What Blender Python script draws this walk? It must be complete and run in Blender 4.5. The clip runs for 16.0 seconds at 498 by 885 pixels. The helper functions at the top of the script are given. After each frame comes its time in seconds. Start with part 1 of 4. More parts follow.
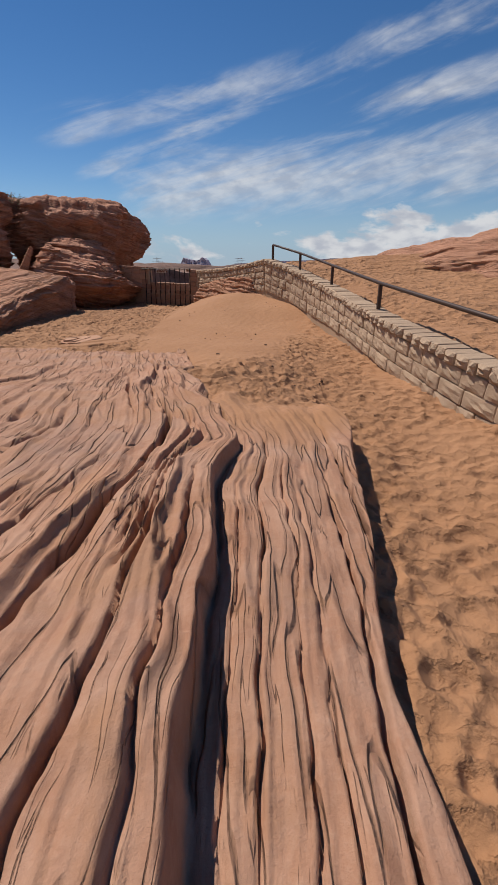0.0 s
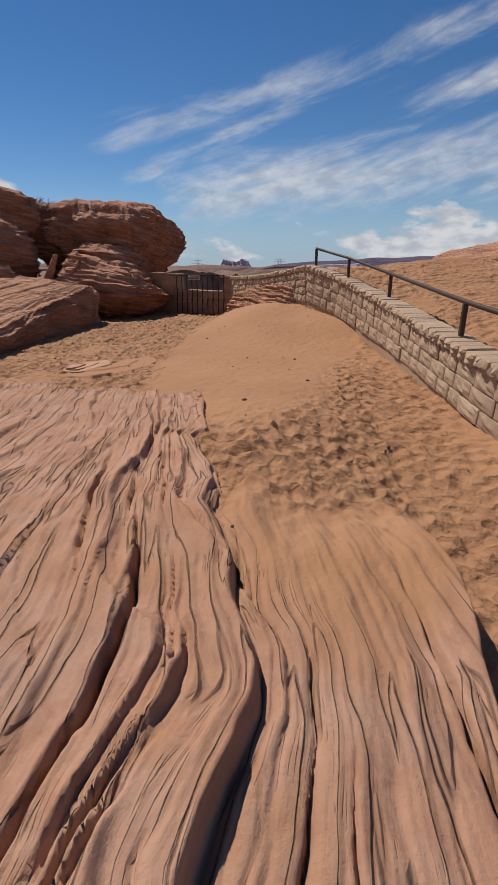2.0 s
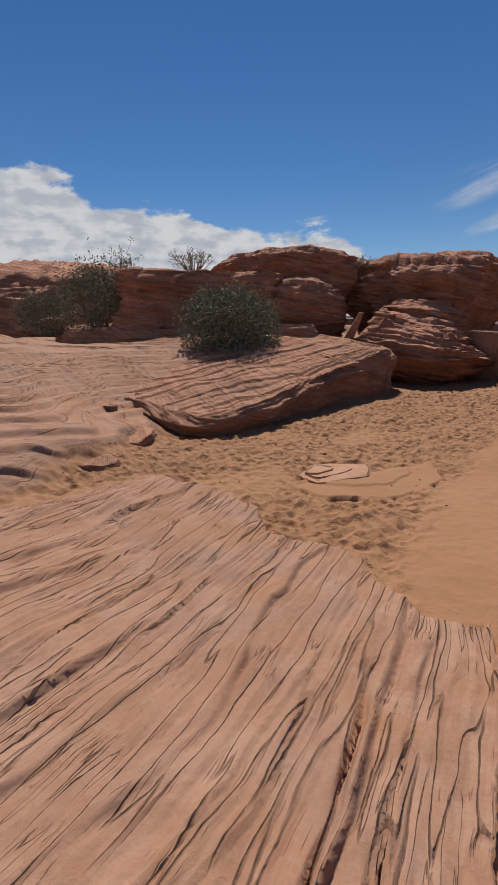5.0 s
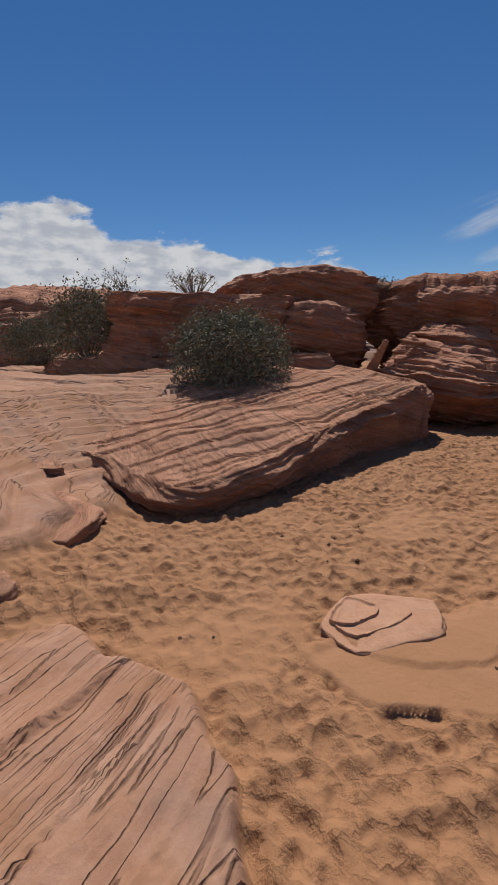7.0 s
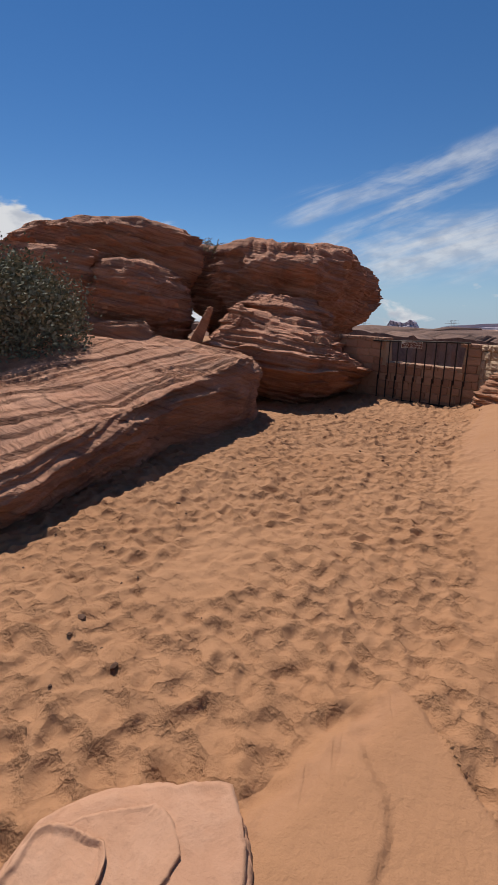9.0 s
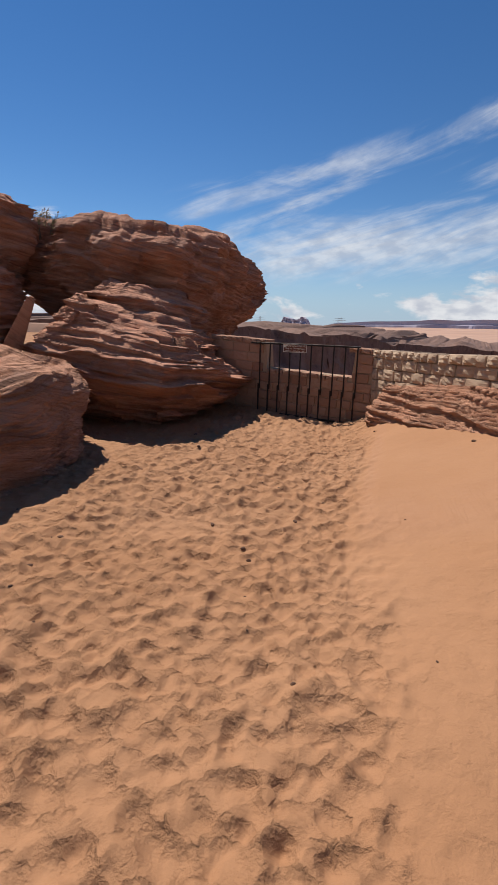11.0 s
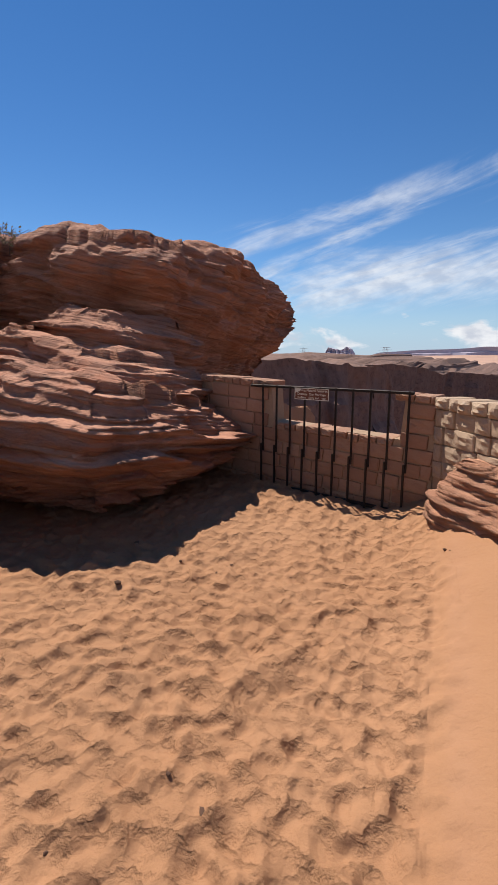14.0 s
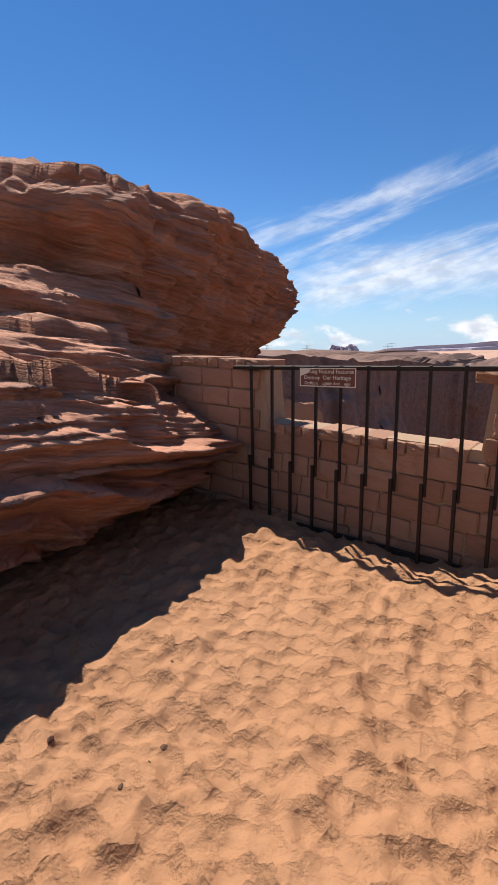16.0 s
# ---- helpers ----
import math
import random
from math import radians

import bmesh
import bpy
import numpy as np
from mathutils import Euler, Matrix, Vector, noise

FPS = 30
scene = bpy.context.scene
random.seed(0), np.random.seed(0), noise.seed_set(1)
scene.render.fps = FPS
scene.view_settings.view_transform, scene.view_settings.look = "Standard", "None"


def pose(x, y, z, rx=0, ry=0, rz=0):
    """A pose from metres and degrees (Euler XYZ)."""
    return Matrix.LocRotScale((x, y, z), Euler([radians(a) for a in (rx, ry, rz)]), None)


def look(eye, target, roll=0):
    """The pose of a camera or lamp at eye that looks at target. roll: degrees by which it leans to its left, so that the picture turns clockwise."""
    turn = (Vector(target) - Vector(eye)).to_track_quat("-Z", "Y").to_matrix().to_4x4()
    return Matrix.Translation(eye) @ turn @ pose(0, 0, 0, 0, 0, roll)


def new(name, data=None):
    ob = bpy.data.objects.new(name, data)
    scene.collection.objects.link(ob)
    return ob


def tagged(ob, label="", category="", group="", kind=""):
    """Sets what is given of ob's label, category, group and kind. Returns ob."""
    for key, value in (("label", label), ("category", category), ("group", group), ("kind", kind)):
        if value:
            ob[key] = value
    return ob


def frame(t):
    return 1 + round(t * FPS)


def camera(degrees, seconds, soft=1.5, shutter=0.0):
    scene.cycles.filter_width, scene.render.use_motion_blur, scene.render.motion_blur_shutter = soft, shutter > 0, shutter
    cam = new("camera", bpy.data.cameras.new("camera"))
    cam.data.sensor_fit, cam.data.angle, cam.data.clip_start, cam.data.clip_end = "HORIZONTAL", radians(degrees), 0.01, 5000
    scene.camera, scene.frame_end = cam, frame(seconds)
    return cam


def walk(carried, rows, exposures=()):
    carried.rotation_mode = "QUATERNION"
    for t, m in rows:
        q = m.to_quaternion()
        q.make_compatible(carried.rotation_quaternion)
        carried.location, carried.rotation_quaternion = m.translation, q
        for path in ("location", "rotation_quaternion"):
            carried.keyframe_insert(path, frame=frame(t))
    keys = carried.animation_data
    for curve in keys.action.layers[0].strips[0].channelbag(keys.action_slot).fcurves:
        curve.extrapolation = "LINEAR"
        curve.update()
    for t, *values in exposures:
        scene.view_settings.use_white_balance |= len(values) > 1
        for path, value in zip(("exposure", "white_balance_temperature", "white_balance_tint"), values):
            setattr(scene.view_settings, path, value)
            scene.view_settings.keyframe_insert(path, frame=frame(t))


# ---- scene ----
cam = camera(58.5, 16.0, 0.9)
METRES, EYE, TILT, LEAN, TURN = 19.0, 1.42, -21.7, 0.0, 0.0
ROWS = [
    (0.0, 0.0, 0.0, 0.0, 0.0, 0.0, 0.0),
    (0.5, -0.0016, 0.0242, 0.0106, 2.92, -1.24, -0.39),
    (1.0, 0.0005, 0.0482, 0.0188, 5.26, -1.94, -0.52),
    (1.5, 0.0021, 0.0719, 0.0317, 4.66, -1.09, -0.52),
    (2.0, 0.0002, 0.0942, 0.0472, 4.67, 0.05, -1.05),
    (2.5, 0.0008, 0.1188, 0.0587, 7.45, 0.84, -2.14),
    (3.0, -0.0004, 0.1454, 0.0724, 11.04, 1.74, -3.46),
    (3.5, 0.002, 0.1727, 0.0878, 17.02, 2.65, -6.21),
    (4.0, -0.0033, 0.1938, 0.1001, 26.94, 2.73, -9.43),
    (4.5, -0.018, 0.2164, 0.1093, 38.92, 0.2, -13.51),
    (7.0, -0.1201, 0.3371, 0.1629, 42.43, 4.0, -13.95),
    (7.5, -0.1342, 0.3601, 0.1712, 36.89, 4.39, -12.33),
    (8.0, -0.1441, 0.3818, 0.1782, 32.95, 4.61, -10.74),
    (8.5, -0.1543, 0.4051, 0.1813, 28.47, 4.96, -9.75),
    (9.0, -0.1523, 0.4472, 0.1897, 23.12, 5.32, -9.16),
    (9.5, -0.1524, 0.4858, 0.209, 18.29, 5.8, -8.15),
    (12.0, -0.1553, 0.6402, 0.2712, 9.69, 6.29, -4.32),
    (12.5, -0.1507, 0.6737, 0.2834, 9.69, 6.11, -4.04),
    (13.0, -0.1511, 0.7037, 0.2958, 11.51, 6.78, -4.18),
    (13.5, -0.1504, 0.7264, 0.3092, 14.18, 8.4, -5.26),
    (14.0, -0.1533, 0.7492, 0.3176, 16.55, 9.61, -6.19),
    (14.5, -0.1537, 0.7737, 0.3237, 18.38, 10.02, -6.93),
    (15.0, -0.1609, 0.8043, 0.3278, 18.8, 9.11, -7.12),
    (15.5, -0.1703, 0.839, 0.3371, 18.93, 8.9, -7.18),
    (16.0, -0.1803, 0.8743, 0.3479, 17.32, 9.36, -5.51),
]
EXPOSURES = [(0.0, 0.05), (4.0, -0.06), (7.0, -0.10), (9.0, 0.10), (12.5, 0.36), (14.5, 0.55), (16.0, 0.72)]
walk(cam, [(t, pose(0, 0, EYE, TILT, LEAN, TURN) @ pose(METRES * x, METRES * y, METRES * z, 90 + pitch, roll, yaw)) for t, x, y, z, yaw, pitch, roll in ROWS], EXPOSURES)

# ---- world, sun ----
SUN_DIR = Vector((-0.40, 0.37, 0.76)).normalized()
world = bpy.data.worlds.new("world")
scene.world = world
world.use_nodes = True
wn, wl = world.node_tree.nodes, world.node_tree.links
wn.clear()


def wnode(kind, **kw):
    n = wn.new(kind)
    for k, v in kw.items():
        n.inputs[k].default_value = v
    return n


def wmath(op, a, b=None, clamp=False):
    n = wn.new("ShaderNodeMath")
    n.operation, n.use_clamp = op, clamp
    for i, v in enumerate((a, b)):
        if v is None:
            continue
        if isinstance(v, (int, float)):
            n.inputs[i].default_value = v
        else:
            wl.new(v, n.inputs[i])
    return n.outputs[0]


def wrange(v, a, b, c=0.0, d=1.0):
    n = wn.new("ShaderNodeMapRange")
    n.interpolation_type = "SMOOTHSTEP"
    wl.new(v, n.inputs[0])
    for i, q in enumerate((a, b, c, d)):
        n.inputs[1 + i].default_value = q
    return n.outputs[0]


sky = wn.new("ShaderNodeTexSky")
sky.sky_type, sky.sun_disc = "NISHITA", False
sky.sun_elevation = math.asin(SUN_DIR.z)
sky.sun_rotation = math.atan2(SUN_DIR.x, SUN_DIR.y)
sky.altitude, sky.air_density, sky.dust_density, sky.ozone_density = 1300, 1.0, 0.0, 2.6
tc = wn.new("ShaderNodeTexCoord")
sep = wn.new("ShaderNodeSeparateXYZ")
wl.new(tc.outputs["Generated"], sep.inputs[0])
dx, dy, dz = sep.outputs
up = wmath("MAXIMUM", dz, 0.03)
azi = wmath("ARCTAN2", dx, dy)
elev = wmath("ARCSINE", dz)
# cirrus, drawn out along a slanting wind direction
def streak(slope, along, across, scale, dist):
    c = wn.new("ShaderNodeCombineXYZ")
    cs, sn = math.cos(slope), math.sin(slope)
    wl.new(wmath("MULTIPLY", wmath("ADD", wmath("MULTIPLY", azi, cs), wmath("MULTIPLY", elev, sn)), along), c.inputs[0])
    wl.new(wmath("MULTIPLY", wmath("ADD", wmath("MULTIPLY", azi, -sn), wmath("MULTIPLY", elev, cs)), across), c.inputs[1])
    n = wnode("ShaderNodeTexNoise", Scale=scale, Detail=10.0, Roughness=0.60, Distortion=dist)
    wl.new(c.outputs[0], n.inputs["Vector"])
    return n.outputs["Fac"]


wisp = streak(0.20, 3.0, 15.0, 1.0, 0.8)
hair_wisp = streak(0.30, 8.0, 52.0, 1.0, 0.5)


def band(height, slope, half, start, rise):
    """A long cirrus band: its height over azimuth zero, slope, half width and where its feathered end begins."""
    off = wmath("SUBTRACT", elev, wmath("ADD", wmath("MULTIPLY", azi, slope), height))
    body = wrange(wmath("ABSOLUTE", off), half, 0.0)
    return wmath("MULTIPLY", body, wrange(azi, start, start + rise))


bands = wmath("MAXIMUM", wmath("MULTIPLY", band(0.296, 0.20, 0.052, -0.45, 0.16), 0.62), wmath("MULTIPLY", band(0.270, 0.34, 0.034, -0.37, 0.12), 0.66))
bands = wmath("MAXIMUM", bands, wmath("MULTIPLY", band(0.152, 0.05, 0.095, -0.30, 0.16), 1.15))
bands = wmath("MAXIMUM", bands, wmath("MULTIPLY", band(0.235, 0.12, 0.050, 0.05, 0.25), 0.7))
mottle = wmath("ADD", wmath("MULTIPLY", wmath("SUBTRACT", wisp, 0.5), 1.5), wmath("MULTIPLY", wmath("SUBTRACT", hair_wisp, 0.5), 0.7))
veil = wrange(wmath("ADD", wmath("MULTIPLY", bands, 0.62), wmath("MULTIPLY", mottle, wrange(bands, 0.0, 0.35))), 0.06, 0.95)
# cumulus low over the horizon
flat = wn.new("ShaderNodeCombineXYZ")
wl.new(wmath("MULTIPLY", azi, 6.0), flat.inputs[0]), wl.new(wmath("MULTIPLY", elev, 13.0), flat.inputs[1])
cum = wnode("ShaderNodeTexNoise", Scale=1.25, Detail=10.0, Roughness=0.56, Distortion=0.25)
wl.new(flat.outputs[0], cum.inputs["Vector"])
heap_left = wmath("MULTIPLY", wrange(wmath("ADD", elev, wmath("MULTIPLY", azi, 0.165)), 0.12, 0.015), wrange(azi, -0.42, -0.56))
heap_right = wmath("MULTIPLY", wrange(elev, 0.15, 0.02), wrange(azi, -0.02, 0.30, 0.35, 1.0))
heap = wmath("MULTIPLY", wmath("MAXIMUM", heap_left, heap_right), wrange(elev, -0.02, 0.02))
puff = wrange(wmath("ADD", cum.outputs["Fac"], wmath("MULTIPLY", heap, 0.42)), 0.68, 0.79)
puff = wmath("MULTIPLY", puff, wrange(heap, 0.0, 0.15))
cover = wmath("MAXIMUM", wmath("MULTIPLY", veil, 0.85), puff, True)
shade = wn.new("ShaderNodeTexNoise")
shade.inputs["Scale"].default_value, shade.inputs["Detail"].default_value = 3.2, 6.0
wl.new(flat.outputs[0], shade.inputs["Vector"])
ramp = wn.new("ShaderNodeMix")
ramp.data_type = "RGBA"
wl.new(wrange(shade.outputs["Fac"], 0.35, 0.62), ramp.inputs[0])
ramp.inputs[6].default_value, ramp.inputs[7].default_value = (7.4, 7.9, 9.0, 1), (10.8, 11.0, 11.4, 1)
mixc = wn.new("ShaderNodeMix")
mixc.data_type = "RGBA"
wl.new(cover, mixc.inputs[0])
hue = wn.new("ShaderNodeHueSaturation")
hue.inputs["Saturation"].default_value, hue.inputs["Value"].default_value = 1.26, 1.30
hue.inputs["Hue"].default_value = 0.504
wl.new(sky.outputs[0], hue.inputs["Color"])
haze = wn.new("ShaderNodeMix")
haze.data_type = "RGBA"
wl.new(wrange(elev, 0.16, 0.0, 0.0, 0.8), haze.inputs[0])
wl.new(hue.outputs[0], haze.inputs[6])
haze.inputs[7].default_value = (4.6, 6.6, 9.2, 1)
wl.new(haze.outputs[2], mixc.inputs[6]), wl.new(ramp.outputs[2], mixc.inputs[7])
bg = wnode("ShaderNodeBackground", Strength=0.058)
wout = wn.new("ShaderNodeOutputWorld")
wl.new(mixc.outputs[2], bg.inputs[0]), wl.new(bg.outputs[0], wout.inputs[0])

sun = new("sun", bpy.data.lights.new("sun", "SUN"))
sun.data.energy, sun.data.angle, sun.data.color = 5.0, radians(0.53), (1.0, 0.93, 0.82)
sun.matrix_world = look((0, 0, 40), Vector((0, 0, 40)) - SUN_DIR)


# ---- materials ----
class Mat:
    """A small builder for node materials."""

    def __init__(self, name, rough=0.9, metal=0.0):
        self.m = bpy.data.materials.new(name)
        self.m.use_nodes = True
        self.n, self.l = self.m.node_tree.nodes, self.m.node_tree.links
        self.b = self.n["Principled BSDF"]
        self.b.inputs["Roughness"].default_value, self.b.inputs["Metallic"].default_value = rough, metal
        self.b.inputs["Specular IOR Level"].default_value = 0.25
        self.co = self.n.new("ShaderNodeTexCoord").outputs["Object"]

    def vec(self, scale=(1, 1, 1), rot=(0, 0, 0), src=None):
        q = self.n.new("ShaderNodeMapping")
        q.inputs["Scale"].default_value, q.inputs["Rotation"].default_value = scale, [radians(a) for a in rot]
        self.l.new(src or self.co, q.inputs[0])
        return q.outputs[0]

    def noise(self, scale, detail=5, rough=0.6, vec=None, dist=0.0):
        q = self.n.new("ShaderNodeTexNoise")
        for k, v in (("Scale", scale), ("Detail", detail), ("Roughness", rough), ("Distortion", dist)):
            q.inputs[k].default_value = v
        self.l.new(vec or self.co, q.inputs["Vector"])
        return q.outputs["Fac"]

    def rng(self, v, a, b, c=0.0, d=1.0):
        q = self.n.new("ShaderNodeMapRange")
        self.l.new(v, q.inputs[0])
        for i, w in enumerate((a, b, c, d)):
            q.inputs[1 + i].default_value = w
        return q.outputs[0]

    def mix(self, f, a, b, kind="MIX"):
        q = self.n.new("ShaderNodeMix")
        q.data_type, q.blend_type = "RGBA", kind
        for i, v in ((0, f), (6, a), (7, b)):
            if isinstance(v, (int, float)):
                q.inputs[i].default_value = v
            elif isinstance(v, tuple):
                q.inputs[i].default_value = (*v, 1)
            else:
                self.l.new(v, q.inputs[i])
        return q.outputs[2]

    def math(self, op, a, b=0.0):
        q = self.n.new("ShaderNodeMath")
        q.operation = op
        for i, v in enumerate((a, b)):
            if isinstance(v, (int, float)):
                q.inputs[i].default_value = v
            else:
                self.l.new(v, q.inputs[i])
        return q.outputs[0]

    def attr(self, name):
        q = self.n.new("ShaderNodeAttribute")
        q.attribute_name = name
        return q.outputs["Fac"]

    def random(self):
        return self.n.new("ShaderNodeObjectInfo").outputs["Random"]

    def island(self):
        return self.n.new("ShaderNodeNewGeometry").outputs["Random Per Island"]

    def done(self, colour, bumps=(), rough=None):
        if isinstance(colour, tuple):
            self.b.inputs["Base Color"].default_value = (*colour, 1)
        else:
            self.l.new(colour, self.b.inputs["Base Color"])
        if rough is not None:
            self.l.new(rough, self.b.inputs["Roughness"])
        prev = None
        for h, strength, distance in bumps:
            q = self.n.new("ShaderNodeBump")
            q.inputs["Strength"].default_value, q.inputs["Distance"].default_value = strength, distance
            self.l.new(h, q.inputs["Height"])
            if prev:
                self.l.new(prev, q.inputs["Normal"])
            prev = q.outputs[0]
        if prev:
            self.l.new(prev, self.b.inputs["Normal"])
        return self.m


def ground_material():
    k = Mat("sand_and_sandstone", 0.92)
    rock = k.attr("rock")
    line = k.attr("strata")
    big, fine, grit = k.noise(0.55, 4), k.noise(9, 6, 0.65), k.noise(160, 3, 0.7)
    sand = k.mix(k.rng(big, 0.3, 0.7), (0.318, 0.159, 0.080), (0.360, 0.190, 0.102))
    sand = k.mix(k.rng(grit, 0.35, 0.75, 0, 0.35), sand, (0.25, 0.122, 0.065))
    lv = k.n.new("ShaderNodeCombineXYZ")
    k.l.new(line, lv.inputs[0])
    s = k.n.new("ShaderNodeSeparateXYZ")
    k.l.new(k.co, s.inputs[0])
    k.l.new(s.outputs[1], lv.inputs[1])
    band = k.noise(1.0, 8, 0.72, k.vec((9, 0.8, 1), src=lv.outputs[0]), 0.15)
    hair = k.noise(1.0, 5, 0.7, k.vec((48, 2.2, 1), src=lv.outputs[0]), 0.2)
    blot = k.noise(2.6, 7, 0.65, dist=0.6)
    stone = k.mix(k.rng(band, 0.32, 0.68), (0.285, 0.140, 0.088), (0.385, 0.210, 0.136))
    stone = k.mix(k.rng(blot, 0.44, 0.62), stone, (0.39, 0.225, 0.155))
    stone = k.mix(k.rng(k.noise(0.9, 5, 0.6), 0.52, 0.70, 0, 0.7), stone, (0.27, 0.175, 0.140))
    stone = k.mix(k.rng(hair, 0.58, 0.74, 0, 0.35), stone, (0.20, 0.10, 0.07))
    speck = k.noise(30, 6, 0.7)
    stone = k.mix(k.rng(speck, 0.50, 0.74, 0, 0.5), stone, (0.42, 0.26, 0.185))
    # thin partings between the layers
    split = k.noise(1.0, 1.5, 0.5, k.vec((6.5, 0.62, 1), src=lv.outputs[0]), 0.1)
    fine_split = k.noise(1.0, 1.5, 0.5, k.vec((19, 1.3, 1), src=lv.outputs[0]), 0.2)
    part_a = k.rng(k.math("ABSOLUTE", k.math("SUBTRACT", split, 0.5)), 0.0, 0.014, 1.0, 0.0)
    part_b = k.rng(k.math("ABSOLUTE", k.math("SUBTRACT", fine_split, 0.47)), 0.0, 0.016, 1.0, 0.0)
    seam = k.math("MAXIMUM", part_a, k.math("MULTIPLY", part_b, k.rng(k.noise(1.3, 4), 0.50, 0.62)))
    stone = k.mix(k.math("MULTIPLY", seam, 0.5), stone, (0.12, 0.06, 0.04))
    # loose sand lies in the hollows of the rock
    dust = k.rng(k.noise(1.7, 6, 0.62, dist=0.4), 0.50, 0.64, 0, 0.5)
    stone = k.mix(dust, stone, sand)
    far = k.attr("far")
    col = k.mix(k.rng(rock, 0.25, 0.75), sand, stone)
    col = k.mix(far, col, (0.30, 0.17, 0.12))
    clod = k.noise(26, 6, 0.6, dist=0.3)
    bump = k.mix(k.rng(rock, 0.3, 0.7), k.mix(0.5, fine, clod), k.mix(0.5, k.mix(0.6, hair, blot), speck))
    # crests between trodden hollows
    sway = k.n.new("ShaderNodeVectorMath")
    sway.operation = "ADD"
    drift_v = k.n.new("ShaderNodeCombineXYZ")
    k.l.new(k.math("MULTIPLY", fine, 0.16), drift_v.inputs[0]), k.l.new(k.math("MULTIPLY", clod, 0.10), drift_v.inputs[1])
    k.l.new(k.co, sway.inputs[0]), k.l.new(drift_v.outputs[0], sway.inputs[1])
    pits = k.n.new("ShaderNodeTexVoronoi")
    pits.inputs["Scale"].default_value = 7.5
    k.l.new(sway.outputs[0], pits.inputs["Vector"])
    hollow = k.math("MULTIPLY", k.math("POWER", pits.outputs["Distance"], 1.6), k.rng(rock, -0.3, -0.9, 0.12, 1.0))
    hollow = k.math("MULTIPLY", hollow, k.rng(rock, 0.3, 0.0))
    groove = k.math("MULTIPLY", k.math("MULTIPLY", seam, -1.0), k.rng(rock, 0.3, 0.7))
    return k.done(col, ((groove, 0.9, 0.02), (hollow, 0.75, 0.055), (bump, 0.55, 0.030), (grit, 0.4, 0.003)))


def rock_material(name, dark, light, red, tilt=(0, 0, 0), freq=1.0):
    k = Mat(name, 0.93)
    warp = k.noise(0.7, 4)
    v = k.vec((0.35, 0.35, 5.0 * freq), src=k.vec((1, 1, 1), tilt))
    w = k.n.new("ShaderNodeVectorMath")
    w.operation = "ADD"
    cz = k.n.new("ShaderNodeCombineXYZ")
    k.l.new(k.math("MULTIPLY", warp, 0.5), cz.inputs[2])
    k.l.new(v, w.inputs[0]), k.l.new(cz.outputs[0], w.inputs[1])
    band = k.noise(1.0, 7, 0.68, w.outputs[0])
    hair = k.noise(1.0, 6, 0.7, k.vec((1.2, 1.2, 3.2), src=w.outputs[0]))
    spot, grain = k.noise(1.6, 7, 0.66, dist=0.4), k.noise(38, 5, 0.7)
    col = k.mix(k.rng(band, 0.33, 0.66), dark, light)
    col = k.mix(k.rng(spot, 0.48, 0.68, 0, 0.75), col, red)
    col = k.mix(k.rng(hair, 0.54, 0.70, 0, 0.75), col, tuple(0.4 * c for c in dark))
    col = k.mix(k.rng(grain, 0.5, 0.8, 0, 0.35), col, light)
    # dark desert varnish in patches
    col = k.mix(k.rng(k.noise(0.8, 6, 0.65, dist=0.8), 0.56, 0.68, 0, 0.6), col, (0.17, 0.10, 0.08))
    return k.done(col, ((band, 0.7, 0.16), (hair, 0.85, 0.12), (spot, 0.4, 0.10), (grain, 0.4, 0.012)))


GROUND = ground_material()
ROCK = rock_material("red_sandstone", (0.29, 0.128, 0.083), (0.57, 0.285, 0.185), (0.43, 0.165, 0.092), (6, -10, 0), 1.3)
SLAB = rock_material("layered_pink_sandstone", (0.34, 0.158, 0.098), (0.56, 0.300, 0.195), (0.47, 0.215, 0.125), (14, -16, 0), 1.7)
# canyon stone darkened: the cliff's shade is put into these colours
FAR_ROCK_SHADED = rock_material("shade_darkened_canyon_sandstone", (0.12, 0.070, 0.056), (0.22, 0.13, 0.10), (0.16, 0.085, 0.065), (0, 0, 0), 0.06)


def stone_material(name, a, b, c):
    k = Mat(name, 0.9)
    r = k.random()
    pit, patch = k.noise(26, 7, 0.7), k.noise(5, 6, 0.65, dist=0.6)
    col = k.mix(r, a, b)
    col = k.mix(k.rng(patch, 0.42, 0.7, 0, 0.8), col, c)
    col = k.mix(k.rng(pit, 0.5, 0.8, 0, 0.4), col, tuple(0.55 * q for q in a))
    return k.done(col, ((patch, 0.5, 0.02), (pit, 0.5, 0.012)))


STONE_PALE = stone_material("pale_cut_sandstone", (0.32, 0.222, 0.155), (0.40, 0.285, 0.20), (0.44, 0.315, 0.225))
STONE_PINK = stone_material("pink_flat_sandstone", (0.40, 0.215, 0.135), (0.44, 0.245, 0.155), (0.47, 0.275, 0.185))
STONE_RED = stone_material("red_cut_sandstone", (0.26, 0.135, 0.088), (0.38, 0.225, 0.155), (0.32, 0.165, 0.105))


def plain(name, col, rough, metal=0.0, scale=20, amount=0.3, bump=0.1):
    k = Mat(name, rough, metal)
    n = k.noise(scale, 6, 0.65)
    return k.done(k.mix(k.rng(n, 0.35, 0.75, 0, amount), col, tuple(0.45 * c + 0.02 for c in col)), ((n, bump, 0.004),))


